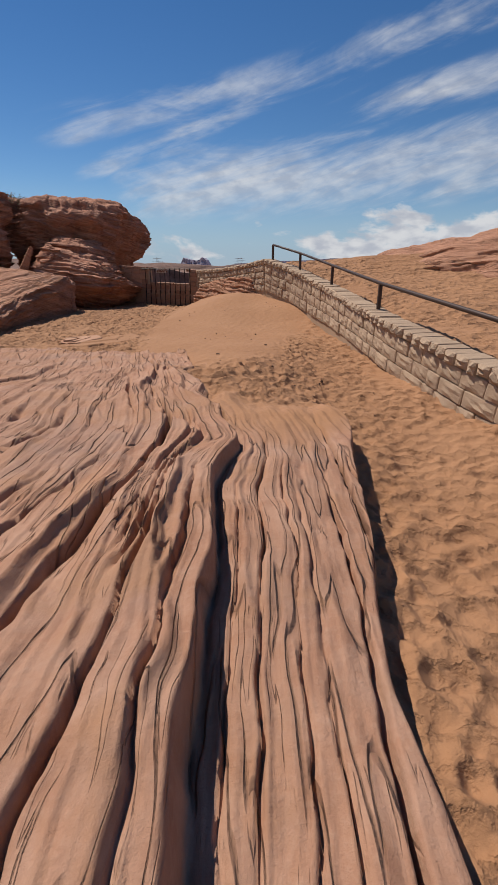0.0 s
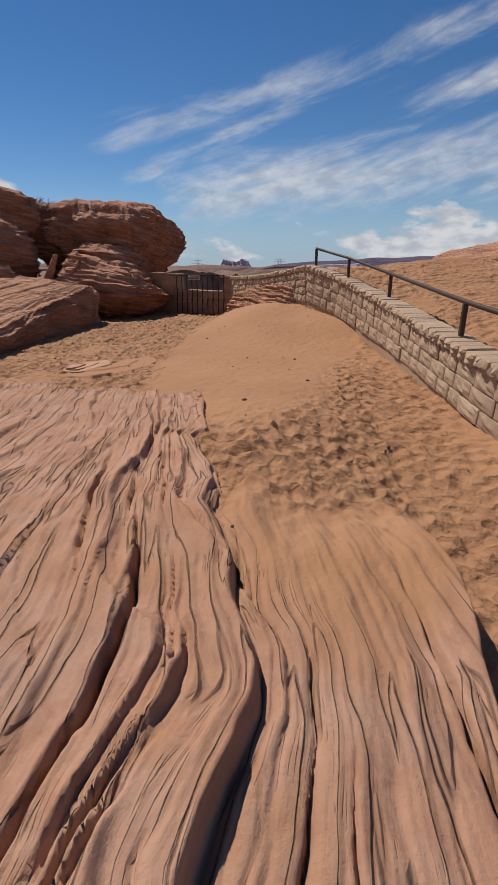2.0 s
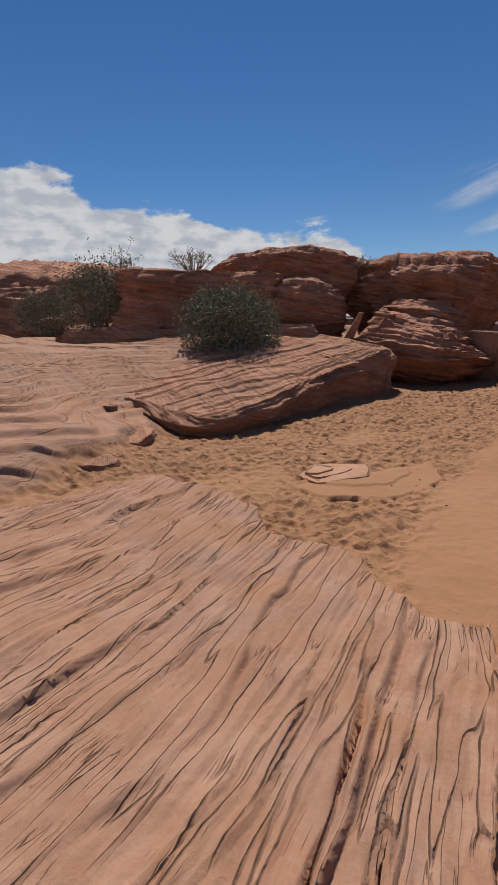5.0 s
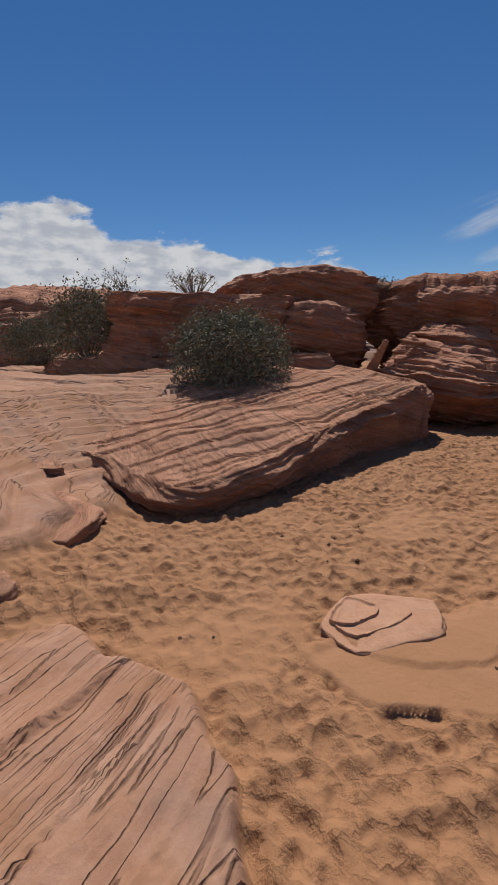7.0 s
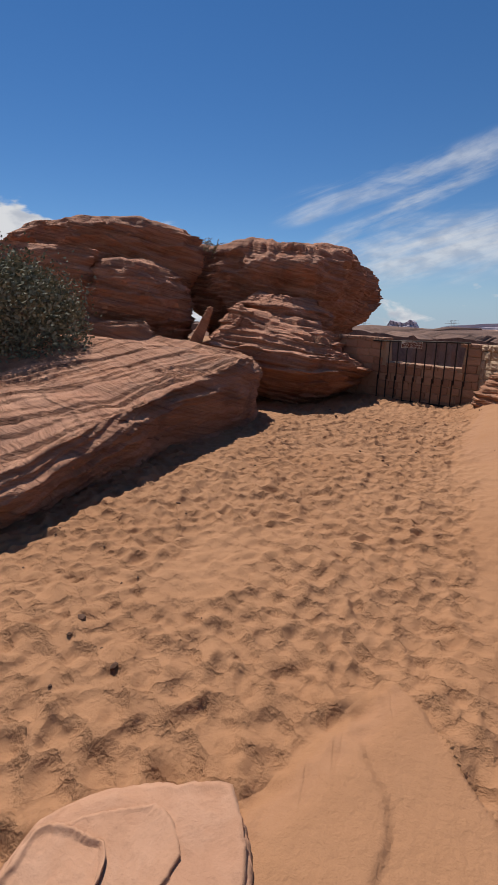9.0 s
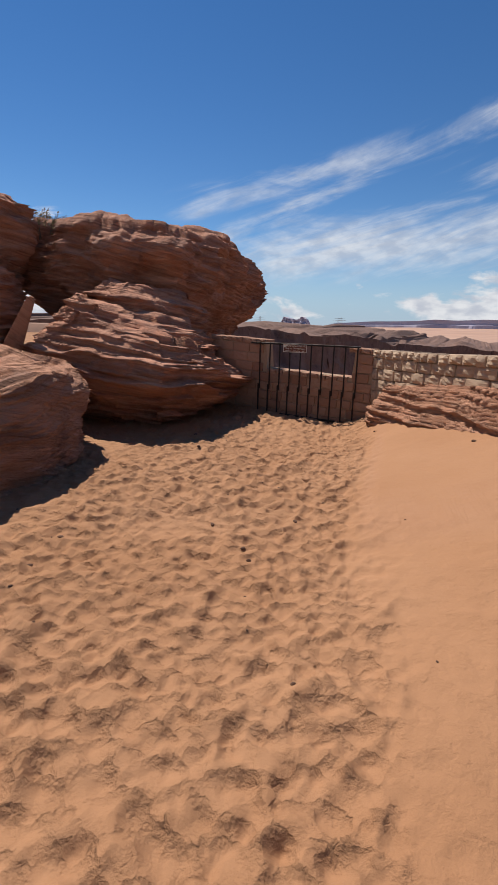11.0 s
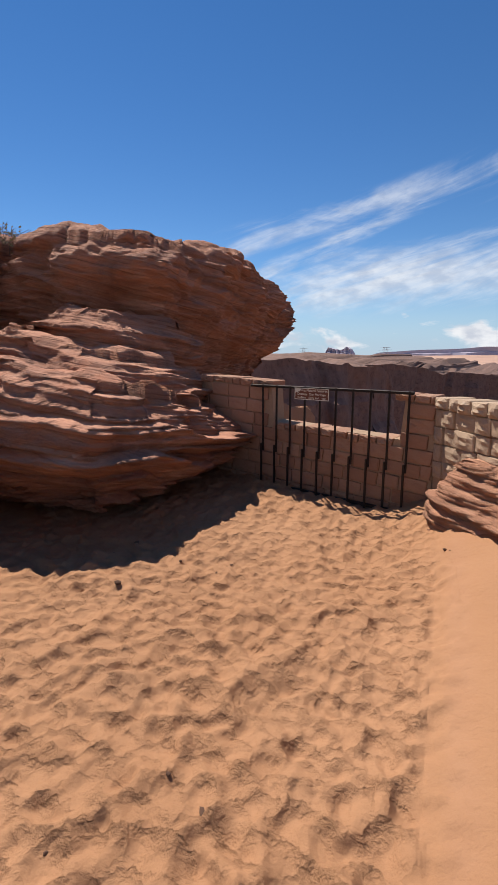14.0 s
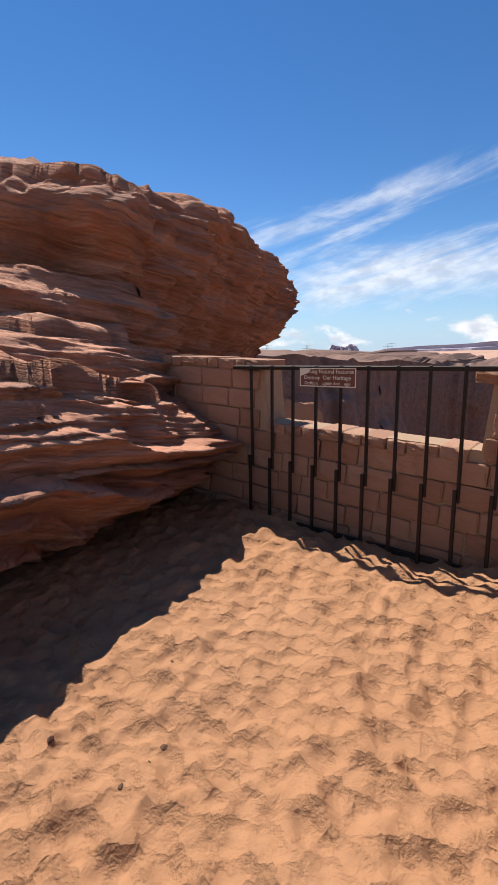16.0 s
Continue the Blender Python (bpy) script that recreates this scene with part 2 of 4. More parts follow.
MORTAR = plain("sandy_mortar", (0.34, 0.23, 0.155), 0.95, bump=0.5)
IRON = plain("weathered_black_iron", (0.030, 0.022, 0.019), 0.55, 0.6, 60)
RAIL = plain("brown_painted_steel", (0.055, 0.033, 0.026), 0.5, 0.2, 60)
SIGN = plain("brown_sign_enamel", (0.16, 0.058, 0.036), 0.55, 0, 40)
LETTER = plain("cream_sign_paint", (0.72, 0.66, 0.55), 0.6, 0, 80)
BARK = plain("grey_twig_bark", (0.20, 0.155, 0.115), 0.9, 0, 50)
PEBBLE = plain("dark_crumbs", (0.10, 0.052, 0.034), 0.95, 0, 90)
STEEL = plain("galvanised_lattice_steel", (0.35, 0.36, 0.38), 0.5, 0.6)


def leaf_material(name, a, b):
    k = Mat(name, 0.8)
    return k.done(k.mix(k.island(), a, b))


LEAF = leaf_material("grey_green_leaves", (0.075, 0.080, 0.05), (0.26, 0.25, 0.17))
DRY = leaf_material("dry_straw_leaves", (0.20, 0.16, 0.08), (0.34, 0.28, 0.15))
# no haze in the air here: the mesa colour is lightened to violet instead
MESA = plain("hazy_mesa_rock", (0.42, 0.38, 0.46), 0.95, 0, 0.004, 0.4)
DESERT = plain("hazy_desert_plain", (0.44, 0.27, 0.20), 0.95, 0, 0.006, 0.6)
RIVER = plain("green_river_water", (0.05, 0.11, 0.07), 0.15, 0, 0.05)


# ---- numeric noise ----
def h3(i, j, k, seed):
    n = (i.astype(np.int64) * 374761393 + j.astype(np.int64) * 668265263 + k.astype(np.int64) * 2147483647 + seed * 974711) & 0xFFFFFFFF
    n = ((n ^ (n >> 13)) * 1274126177) & 0xFFFFFFFF
    n = ((n ^ (n >> 15)) * 2246822519) & 0xFFFFFFFF
    return ((n ^ (n >> 16)) & 0xFFFFFF) / float(0xFFFFFF)


def vn(x, y, z=0.0, seed=0):
    """Smooth value noise in -1..1."""
    if np.ndim(z) == 0:
        x, y = np.broadcast_arrays(np.asarray(x, float), np.asarray(y, float))
        xi, yi = np.floor(x).astype(np.int64), np.floor(y).astype(np.int64)
        fx, fy = x - xi, y - yi
        fx, fy = fx * fx * (3 - 2 * fx), fy * fy * (3 - 2 * fy)
        k0 = np.int64(int(z * 7.3) + 5)
        a_ = h3(xi, yi, k0, seed) * (1 - fx) + h3(xi + 1, yi, k0, seed) * fx
        b_ = h3(xi, yi + 1, k0, seed) * (1 - fx) + h3(xi + 1, yi + 1, k0, seed) * fx
        return (a_ * (1 - fy) + b_ * fy) * 2 - 1
    x, y, z = np.broadcast_arrays(np.asarray(x, float), np.asarray(y, float), np.asarray(z, float))
    xi, yi, zi = np.floor(x), np.floor(y), np.floor(z)
    fx, fy, fz = x - xi, y - yi, z - zi
    fx, fy, fz = (f * f * f * (f * (f * 6 - 15) + 10) for f in (fx, fy, fz))
    out = 0
    for a in (0, 1):
        for b in (0, 1):
            for c in (0, 1):
                w = (fx if a else 1 - fx) * (fy if b else 1 - fy) * (fz if c else 1 - fz)
                out = out + w * h3(xi + a, yi + b, zi + c, seed)
    return out * 2 - 1


def fbm(x, y, z=0.0, seed=0, octaves=4, gain=0.5):
    s, a = 0, 1.0
    for o in range(octaves):
        s = s + a * vn(np.asarray(x) * 2 ** o, np.asarray(y) * 2 ** o, np.asarray(z) * 2 ** o, seed + o * 17)
        a *= gain
    return s


def cells(x, y, seed):
    """Distance to the nearest scattered point, cell size 1."""
    xi, yi = np.floor(x).astype(np.int64), np.floor(y).astype(np.int64)
    best = np.full(np.shape(x), 9.0)
    one = np.int64(3)
    for a in (-1, 0, 1):
        for b in (-1, 0, 1):
            qx = xi + a + 0.1 + 0.8 * h3(xi + a, yi + b, one, seed)
            qy = yi + b + 0.1 + 0.8 * h3(xi + a, yi + b, one, seed + 1)
            best = np.minimum(best, (x - qx) ** 2 + (y - qy) ** 2)
    return np.sqrt(best)


def sst(v, a, b):
    t = np.clip((v - a) / (b - a), 0, 1)
    return t * t * (3 - 2 * t)


def bell(x, y, cx, cy, rx, ry):
    return np.exp(-((x - cx) / rx) ** 2 - ((y - cy) / ry) ** 2)


# ---- the ground ----
WALL_Y = (0.5, 2.0, 4.0, 5.0, 7.0, 9.0, 11.0, 13.0, 14.2, 15.5)
WALL_X = (4.0, 3.45, 2.85, 2.55, 2.18, 2.02, 1.92, 1.60, 1.22, 0.52)
WALL_TOP = (0.12, 0.20, 0.33, 0.41, 0.60, 0.76, 0.92, 1.14, 1.36, 1.62)
WALL_BASE = (-0.42, -0.38, -0.32, -0.27, -0.05, 0.10, 0.15, 0.30, 0.50, 0.75)
EDGE_Y = (-4.0, 1.5, 2.6, 3.1, 3.4, 4.0, 4.5, 4.8, 5.3, 5.8, 6.0, 6.5, 7.2, 7.8)
EDGE_X = (-0.05, -0.19, -0.20, -0.04, -0.09, -0.31, -0.53, -0.47, -0.62, -0.89, -0.77, -0.89, -1.02, -1.34)
SIDE_Y = (-4.0, 1.2, 2.0, 2.65, 3.1, 4.2, 5.0, 5.5, 6.7)
SIDE_X = (0.50, 0.58, 0.69, 0.80, 0.86, 0.97, 0.93, 0.75, 0.55)
END_X = (-6.0, -4.9, -4.2, -3.6, -3.1, -2.75, -2.3, -2.0, -1.6, -1.0, 0.0)
END_Y = (8.2, 8.3, 8.5, 8.25, 7.85, 8.1, 8.1, 7.8, 7.6, 7.8, 7.9)


def sand_level(x, y):
    z = -0.15 + 0 * x
    z = z - 0.22 * bell(x, y, 1.5, 3.0, 0.85, 2.6) - 0.04 * bell(x, y, 1.2, 0.0, 1.5, 2)
    z = z - 0.16 * sst(y, 16.5, 20.5) * (1 - sst(x, -3.0, -1.8))
    z = z + 0.66 * sst(y, 10.5, 16.2) * sst(x, -3.25, -0.2)
    z = z + 0.15 * bell(x, y, -1.2, 8.4, 2.3, 2.0)
    z = z + 0.10 * bell(x, y, 0.3, 8.5, 1.6, 2.5)
    z = z + 0.25 * bell(x, y, -0.30, 5.5, 0.95, 1.75)
    # the rise behind and under the bush slab
    z = z + 1.25 * sst(-x, 7.5, 12.5) * sst(y, 3.5, 10.0) + 0.55 * sst(-x, 4.2, 8.5) * (1 - sst(y, 7.5, 10.5))
    # banked up behind the retaining wall
    wx = np.interp(y, WALL_Y, WALL_X) + 0.30
    wt = np.interp(y, WALL_Y, WALL_TOP) - 0.06
    back = sst(x - wx, 0.0, 0.12) * (1 - sst(y, 15.2, 16.6))
    z = z * (1 - back) + back * (wt + 0.075 * np.clip(x - wx, 0, 7))
    return z


CRACKS = []  # offset from the main edge, half width, depth, start, end, step up to its left
rc = random.Random(5)
for off, hw, dp, a, b, st in (
        (0.0, 0.022, 0.08, -3, 6.6, 0.0), (-0.16, 0.014, 0.10, -3, 3.0, 0.02), (-0.34, 0.016, 0.13, -3, 3.4, 0.01),
        (-0.66, 0.026, 0.20, -3, 4.6, 0.03), (-1.05, 0.012, 0.10, 0, 3.2, 0.02), (-0.45, 0.008, 0.06, 1.5, 6.5, 0.01),
        (0.13, 0.009, 0.06, -3, 3.2, 0.0), (0.27, 0.012, 0.09, -3, 3.9, 0.0), (0.44, 0.009, 0.07, -3, 3.4, 0.0),
        (0.55, 0.011, 0.06, 0, 3.0, 0.0), (0.74, 0.016, 0.16, -3, 3.0, 0.0), (0.90, 0.024, 0.22, -3, 4.3, 0.0),
        (0.99, 0.016, 0.18, -3, 3.6, 0.0)):
    CRACKS.append((off, hw, dp, a, b, st))
for i in range(16):
    a = rc.uniform(0.4, 5.4)
    CRACKS.append((rc.uniform(-3.6, -0.2), rc.uniform(0.008, 0.020), rc.uniform(0.06, 0.13), a, a + rc.uniform(1.0, 2.6), rc.uniform(0.0, 0.022)))


def ground(x, y):
    """Height, rock share and strata coordinate of the ground."""
    s = sand_level(x, y)
    detail = (1 - sst(np.abs(x + 2), 12, 20)) * (1 - sst(y, 25, 32))
    lie = -0.20 - 0.20 * np.clip(y - 3.4, 0, 9) - 0.08 * (1 - sst(y, 1, 3))
    u = x - lie - (np.interp(y, EDGE_Y, EDGE_X) - lie) * np.exp(-((x - lie) / 0.35) ** 2)
    w = u + 0.05 * fbm(x * 0.5, y * 0.7, 0, 11, 2) + 0.012 * fbm(x * 4, y * 4, 0, 12, 3) + 0.035 * fbm(x * 1.6, y * 2.2, 0, 13, 3) * np.exp(-(u / 0.25) ** 2)
    w = w + 0.10 * np.clip(-u - 0.8, 0, 5) * np.sin(y * 0.7 + 0.4)
    # first outcrop
    left = 0.225 - 0.058 * np.clip(y - 4.3, 0, 9) + 0.03 * np.clip(-u - 1.5, 0, 3) * (1 - sst(y, 4.5, 7))
    right = 0.02 + 0.05 * np.clip(y - 1.8, -3, 2.4) - 0.05 * sst(x, 0.2, 0.8)
    lip = sst(w, -0.024, 0.024)
    top = left * (1 - lip) + right * lip
    for off, hw, dp, a, b, st in CRACKS:
        along = sst(y, a, a + 0.5) * (1 - sst(y, b - 0.9, b))
        wob = 0.022 * vn(y * 1.6, off * 7.0, 0, 21) + 0.011 * vn(y * 8.0, off * 9.0, 0, 22)
        q = w - off * (1 - 0.13 * np.clip(y - 1, 0, 2.6) * (off < 0) + 0.10 * np.clip(y - 3.6, 0, 4)) - wob
        wide = 0.007 + 0.014 * sst(-x, 1.1, 1.6) + hw * (0.12 + 0.80 * (vn(y * 1.7, off * 5.0, 0, 23) * 0.5 + 0.5))
        # a sharp lip on the higher side, easing out on the other
        cut = np.where(q > 0, np.exp(-(q / wide) ** 2), np.exp(-np.abs(q / (wide * 0.7)) ** 3))
        top = top - dp * along * cut * (0.6 + 0.4 * vn(y * 3.3, off * 3.0, 0, 24))
        top = top + st * along * (1 - sst(q, -0.02, 0.02)) * np.exp(-np.clip(-q, 0, 9) / 0.30) * 0.45
    # flaking layers: each rises gently and breaks off towards its right
    for step, reach, rise, sd in ((2.3, 0.9, 0.085, 111), (6.1, 0.7, 0.042, 121), (15.0, 0.8, 0.016, 131)):
        p = w * step + reach * fbm(w * step * 0.18, y * 0.42, 0, sd, 3) + 0.010 * step * vn(x * 5, y * 4, 0, sd + 5)
        layer = np.floor(p)
        saw = p - layer
        kept = np.clip(0.15 + 1.1 * vn(layer * 3.71, y * 0.55, 0, sd + 7), 0, 1) * (0.35 + 0.65 * sst(-w, -0.3, 0.15))
        top = top + rise * kept * (np.where(saw < 0.88, saw / 0.88, (1 - saw) / 0.12) ** 2.2 - 0.3)
    ridge = fbm(w * 34, y * 1.1, 0, 31, 3) * 0.0055 + np.abs(vn(w * 17, y * 0.9, 0, 32)) * 0.007
    top = top + ridge + 0.03 * fbm(x * 1.2, y * 1.2, 0, 33, 4) + 0.012 * np.abs(fbm(w * 7, y * 2.4, 0, 37, 4)) - 0.01
    xe = np.interp(y, SIDE_Y, SIDE_X) + 0.035 * fbm(y * 1.3, 0 * y, 0, 34, 3)
    m = 1 - sst(x, xe - 0.03, xe + 0.03)
    m = m * np.where(w > 0.02, 1 - sst(y + 0.25 * fbm(x * 5, y * 0.7, 0, 35, 2), 4.0, 5.1), 1.0)
    end = np.interp(x, END_X, END_Y) + 0.07 * fbm(x * 2.1, y * 2.1, 0, 36, 3)
    m = m * (1 - sst(y, end - 0.05, end + 0.06))
    m = m * (1 - sst(-x, 5.0, 5.8) * sst(y, 5, 7))
    # smooth stone with thin broken edges beside the stepped plate, and the smooth dome before the ledge
    far_r = np.hypot(x + 3.6, (y - 10.3) * 0.95) + 0.05 * fbm(x * 3, y * 3, 0, 41, 3)
    near_side = sst(x + 0.45 * (10.3 - y), -3.62, -3.25)
    plate = (1 - sst(far_r, 1.05, 1.085)) * near_side * (1 - m)
    shelf = 0.002 + 0.022 * (1 - sst(far_r, 0.68, 0.71))
    dome = sst(x - 0.45 * (y - 17.5) / 4, -2.75, -2.35) * sst(y, 14.3, 17.0) * (1 - sst(x, 0.6, 1.2))
    west = sst(-x - 0.4 * fbm(x * 0.6, y * 0.6, 0, 42, 3), 5.8, 6.4) * (1 - sst(y + 0.5 * fbm(x * 0.7, y * 0.7, 0, 43, 3) - 1.2 * np.clip(-x - 6.5, 0, 9), 8.2, 8.7))
    terr = s + 0.10
    tw = terr * 9 + y * 0.55 + 0.5 * fbm(x * 0.5, y * 0.9, 0, 44, 3)
    terr = terr + 0.10 * (np.floor(tw) + sst(tw - np.floor(tw), 0.0, 0.16) - tw) + 0.012 * fbm(tw * 4, x * 0.5, 0, 45, 3)
    # footprints and trampled sand
    lone = 1 - sst(np.abs(fbm(x * 0.45 + 3, y * 0.45, 0, 50, 3)), 0.55, 0.95) * 0.5
    calm = 1 - 0.86 * sst(0.9 * bell(x, y, -0.5, 9.2, 1.3, 3.4) + bell(x, y, -1.55, 13.5, 1.15, 4.6) + bell(x, y, 0.4, 13, 1.4, 2.5), 0.30, 0.62)
    rx_, ry_ = 0.82 * x - 0.57 * y, 0.57 * x + 0.82 * y
    sx, sy = rx_ + 0.06 * vn(x * 4, y * 4, 0, 56), ry_ + 0.06 * vn(x * 4, y * 4, 0, 61)
    c1, c2 = cells(sx * 4.8, sy * 5.8, 51), cells(sx * 9.0 + 9, sy * 10.2, 52)
    mixed = vn(x * 1.3, y * 1.3, 0, 53) * 0.5 + 0.5
    tread = (0.092 * np.minimum(c1, 0.85) ** 1.5 - 0.036) * (0.45 + 0.9 * mixed) + 0.048 * np.minimum(c2, 0.85) ** 1.5 * (1.3 - mixed) - 0.025 + 0.016 * fbm(rx_ * 12, ry_ * 12, 0, 54, 2) + 0.03 * vn(rx_ * 2.2, ry_ * 2.2, 0, 62)
    pock = np.clip(vn(rx_ * 5.5, ry_ * 5.5, 0, 57) - 0.70, 0, 1) * -0.15 * (vn(x * 1.1, y * 1.1, 0, 58) > -0.1)
    sand = s + detail * ((tread + pock) * calm * lone + 0.004 * fbm(x * 9, y * 9, 0, 55, 3) + 0.03 * fbm(x * 0.8, y * 0.8, 0, 59, 2))
    z = sand
    rock = 0 * x
    for mk, h in ((plate, s + shelf + 0.006 * fbm(x * 3, y * 6, 0, 47, 3)),
                  (dome, s + 0.02 + 0.012 * fbm(x * 2, y * 2, 0, 48, 3)), (west, terr), (m, top)):
        z, rock = z * (1 - mk) + mk * h, np.maximum(rock * (1 - mk), mk)
    rock = rock * (1 - 0.75 * dome) * (1 - 0.72 * plate)
    # sand drifted thinly over the low part of the outcrop
    drift = m * (w > 0.03) * sst(y + 0.5 * fbm(x * 2, y * 0.6, 0, 49, 3), 3.0, 4.3)
    rock = rock * (1 - 0.75 * drift)
    rock = rock - calm * lone * (1 - sst(rock, 0.0, 0.25)) * (1 - dome)
    far = sst(np.hypot(x, y), 45, 90)
    z = z + 0.5 * (1 - detail) * fbm(x * 0.2, y * 0.2, 0, 60, 3)
    # the drop into the canyon beyond the walls
    beyond = np.minimum(y + 0.62 * x - 20.9, y + 1.75 * x - 17.6)
    gap = sst(beyond, 0.0, 14.0) * sst(x, -6.6, -5.4) * (1 - sst(x, 14, 26))
    gap = np.maximum(gap, sst(y, 37, 60) * (1 - sst(-x, 34, 60)))
    gap = np.maximum(gap, sst(y, 120, 170))
    z = z - 1.2 * sst(beyond, 0.2, 1.2) * sst(x, -6.6, -5.4) * (1 - sst(x, 4, 9)) - 170 * gap
    return z, rock, w * (1 - west) + 0.3 * tw * west, far


def steps(parts):
    out = [parts[0][0]]
    for end, d in parts[1:]:
        n = max(1, int(round((end - out[-1]) / d)))
        out += list(np.linspace(out[-1], end, n + 1)[1:])
    return np.array(out)


def grid_object(name, xs, ys, zs, attrs, material):
    nx, ny = len(xs), len(ys)
    gx, gy = np.meshgrid(xs, ys)
    me = bpy.data.meshes.new(name)
    idx = np.arange(nx * ny).reshape(ny, nx)
    quads = np.stack([idx[:-1, :-1], idx[:-1, 1:], idx[1:, 1:], idx[1:, :-1]], -1).reshape(-1, 4)
    me.vertices.add(nx * ny)
    me.vertices.foreach_set("co", np.stack([gx, gy, zs], -1).astype(np.float32).ravel())
    me.loops.add(quads.size)
    me.loops.foreach_set("vertex_index", quads.astype(np.int32).ravel())
    me.polygons.add(len(quads))
    me.polygons.foreach_set("loop_start", np.arange(0, quads.size, 4, dtype=np.int32))
    me.polygons.foreach_set("use_smooth", np.ones(len(quads), dtype=bool))
    me.update(calc_edges=True)
    for key, val in attrs.items():
        me.attributes.new(key, "FLOAT", "POINT").data.foreach_set("value", val.astype(np.float32).ravel())
    me.materials.append(material)
    return new(name, me)


xs = steps([(-3500, 0), (-400, 600), (-60, 45), (-22, 3), (-15, 0.25), (-9, 0.09), (-6.6, 0.05), (-3.4, 0.022), (-1.4, 0.0145), (1.05, 0.0095), (3.0, 0.045), (3.6, 0.1), (10, 0.3), (30, 2.5), (400, 45), (3500, 600)])
ys = steps([(-300, 0), (-20, 60), (-2, 1.5), (0.3, 0.1), (5.2, 0.024), (9.5, 0.024), (19.6, 0.026), (23.5, 0.07), (34, 0.4), (66, 2), (200, 14), (4200, 500)])
gx, gy = np.meshgrid(xs, ys)
gz, grock, gline, gfar = ground(gx, gy)
GROUND_OB = tagged(grid_object("ground", xs, ys, gz, {"rock": grock, "strata": gline, "far": gfar}, GROUND),
                   "orange trampled sand over cracked, layered pink sandstone", "ground", kind="structure")


def floor_at(x, y):
    return float(ground(np.array([float(x)]), np.array([float(y)]))[0][0])


# ---- shared mesh helpers ----
def part(name, bm, material, parent=None, label="", smooth=False):
    me = bpy.data.meshes.new(name)
    if smooth:
        for f in bm.faces:
            f.smooth = True
    bm.to_mesh(me)
    bm.free()
    me.materials.append(material)
    ob = new(name, me)
    ob.parent = parent
    if label:
        ob["label"] = label
    return ob


def box(bm, lo, hi, bevel=0.0, m=None):
    r = bmesh.ops.create_cube(bm, size=1.0)
    c = [(a + b) / 2 for a, b in zip(lo, hi)]
    d = [b - a for a, b in zip(lo, hi)]
    bmesh.ops.transform(bm, matrix=(m or Matrix()) @ Matrix.Translation(c) @ Matrix.Diagonal((*d, 1)), verts=r["verts"])
    if bevel:
        es = {e for v in r["verts"] for e in v.link_edges}
        bmesh.ops.bevel(bm, geom=list(es), offset=bevel, segments=1, affect="EDGES")


def tube(bm, pts, radii, sides=6):
    rings = []
    for i, p in enumerate(pts):
        p = Vector(p)
        d = (Vector(pts[min(i + 1, len(pts) - 1)]) - Vector(pts[max(i - 1, 0)])).normalized()
        a = d.orthogonal().normalized()
        b = d.cross(a)
        r = radii[i] if isinstance(radii, (list, tuple)) else radii
        rings.append([bm.verts.new(p + r * (math.cos(t) * a + math.sin(t) * b)) for t in (2 * math.pi * k / sides for k in range(sides))])
    for a, b in zip(rings, rings[1:]):
        for k in range(sides):
            bm.faces.new((a[k], a[(k + 1) % sides], b[(k + 1) % sides], b[k]))
    bm.faces.new(rings[0][::-1]), bm.faces.new(rings[-1])


def spline(keys, n):
    """A closed smooth outline through a few plan corners."""
    k = np.array(keys, float)
    out, c = [], len(k)
    seg = np.linalg.norm(np.roll(k, -1, 0) - k, axis=1)
    total = seg.sum()
    for i in range(c):
        p0, p1, p2, p3 = k[i - 1], k[i], k[(i + 1) % c], k[(i + 2) % c]
        m = max(2, int(round(n * seg[i] / total)))
        for t in np.arange(m) / m:
            curve = 0.5 * (2 * p1 + (p2 - p0) * t + (2 * p0 - 5 * p1 + 4 * p2 - p3) * t * t + (3 * p1 - p0 - 3 * p2 + p3) * t ** 3)
            out.append(0.5 * curve + 0.5 * (p1 + (p2 - p1) * t))
    return np.array(out)


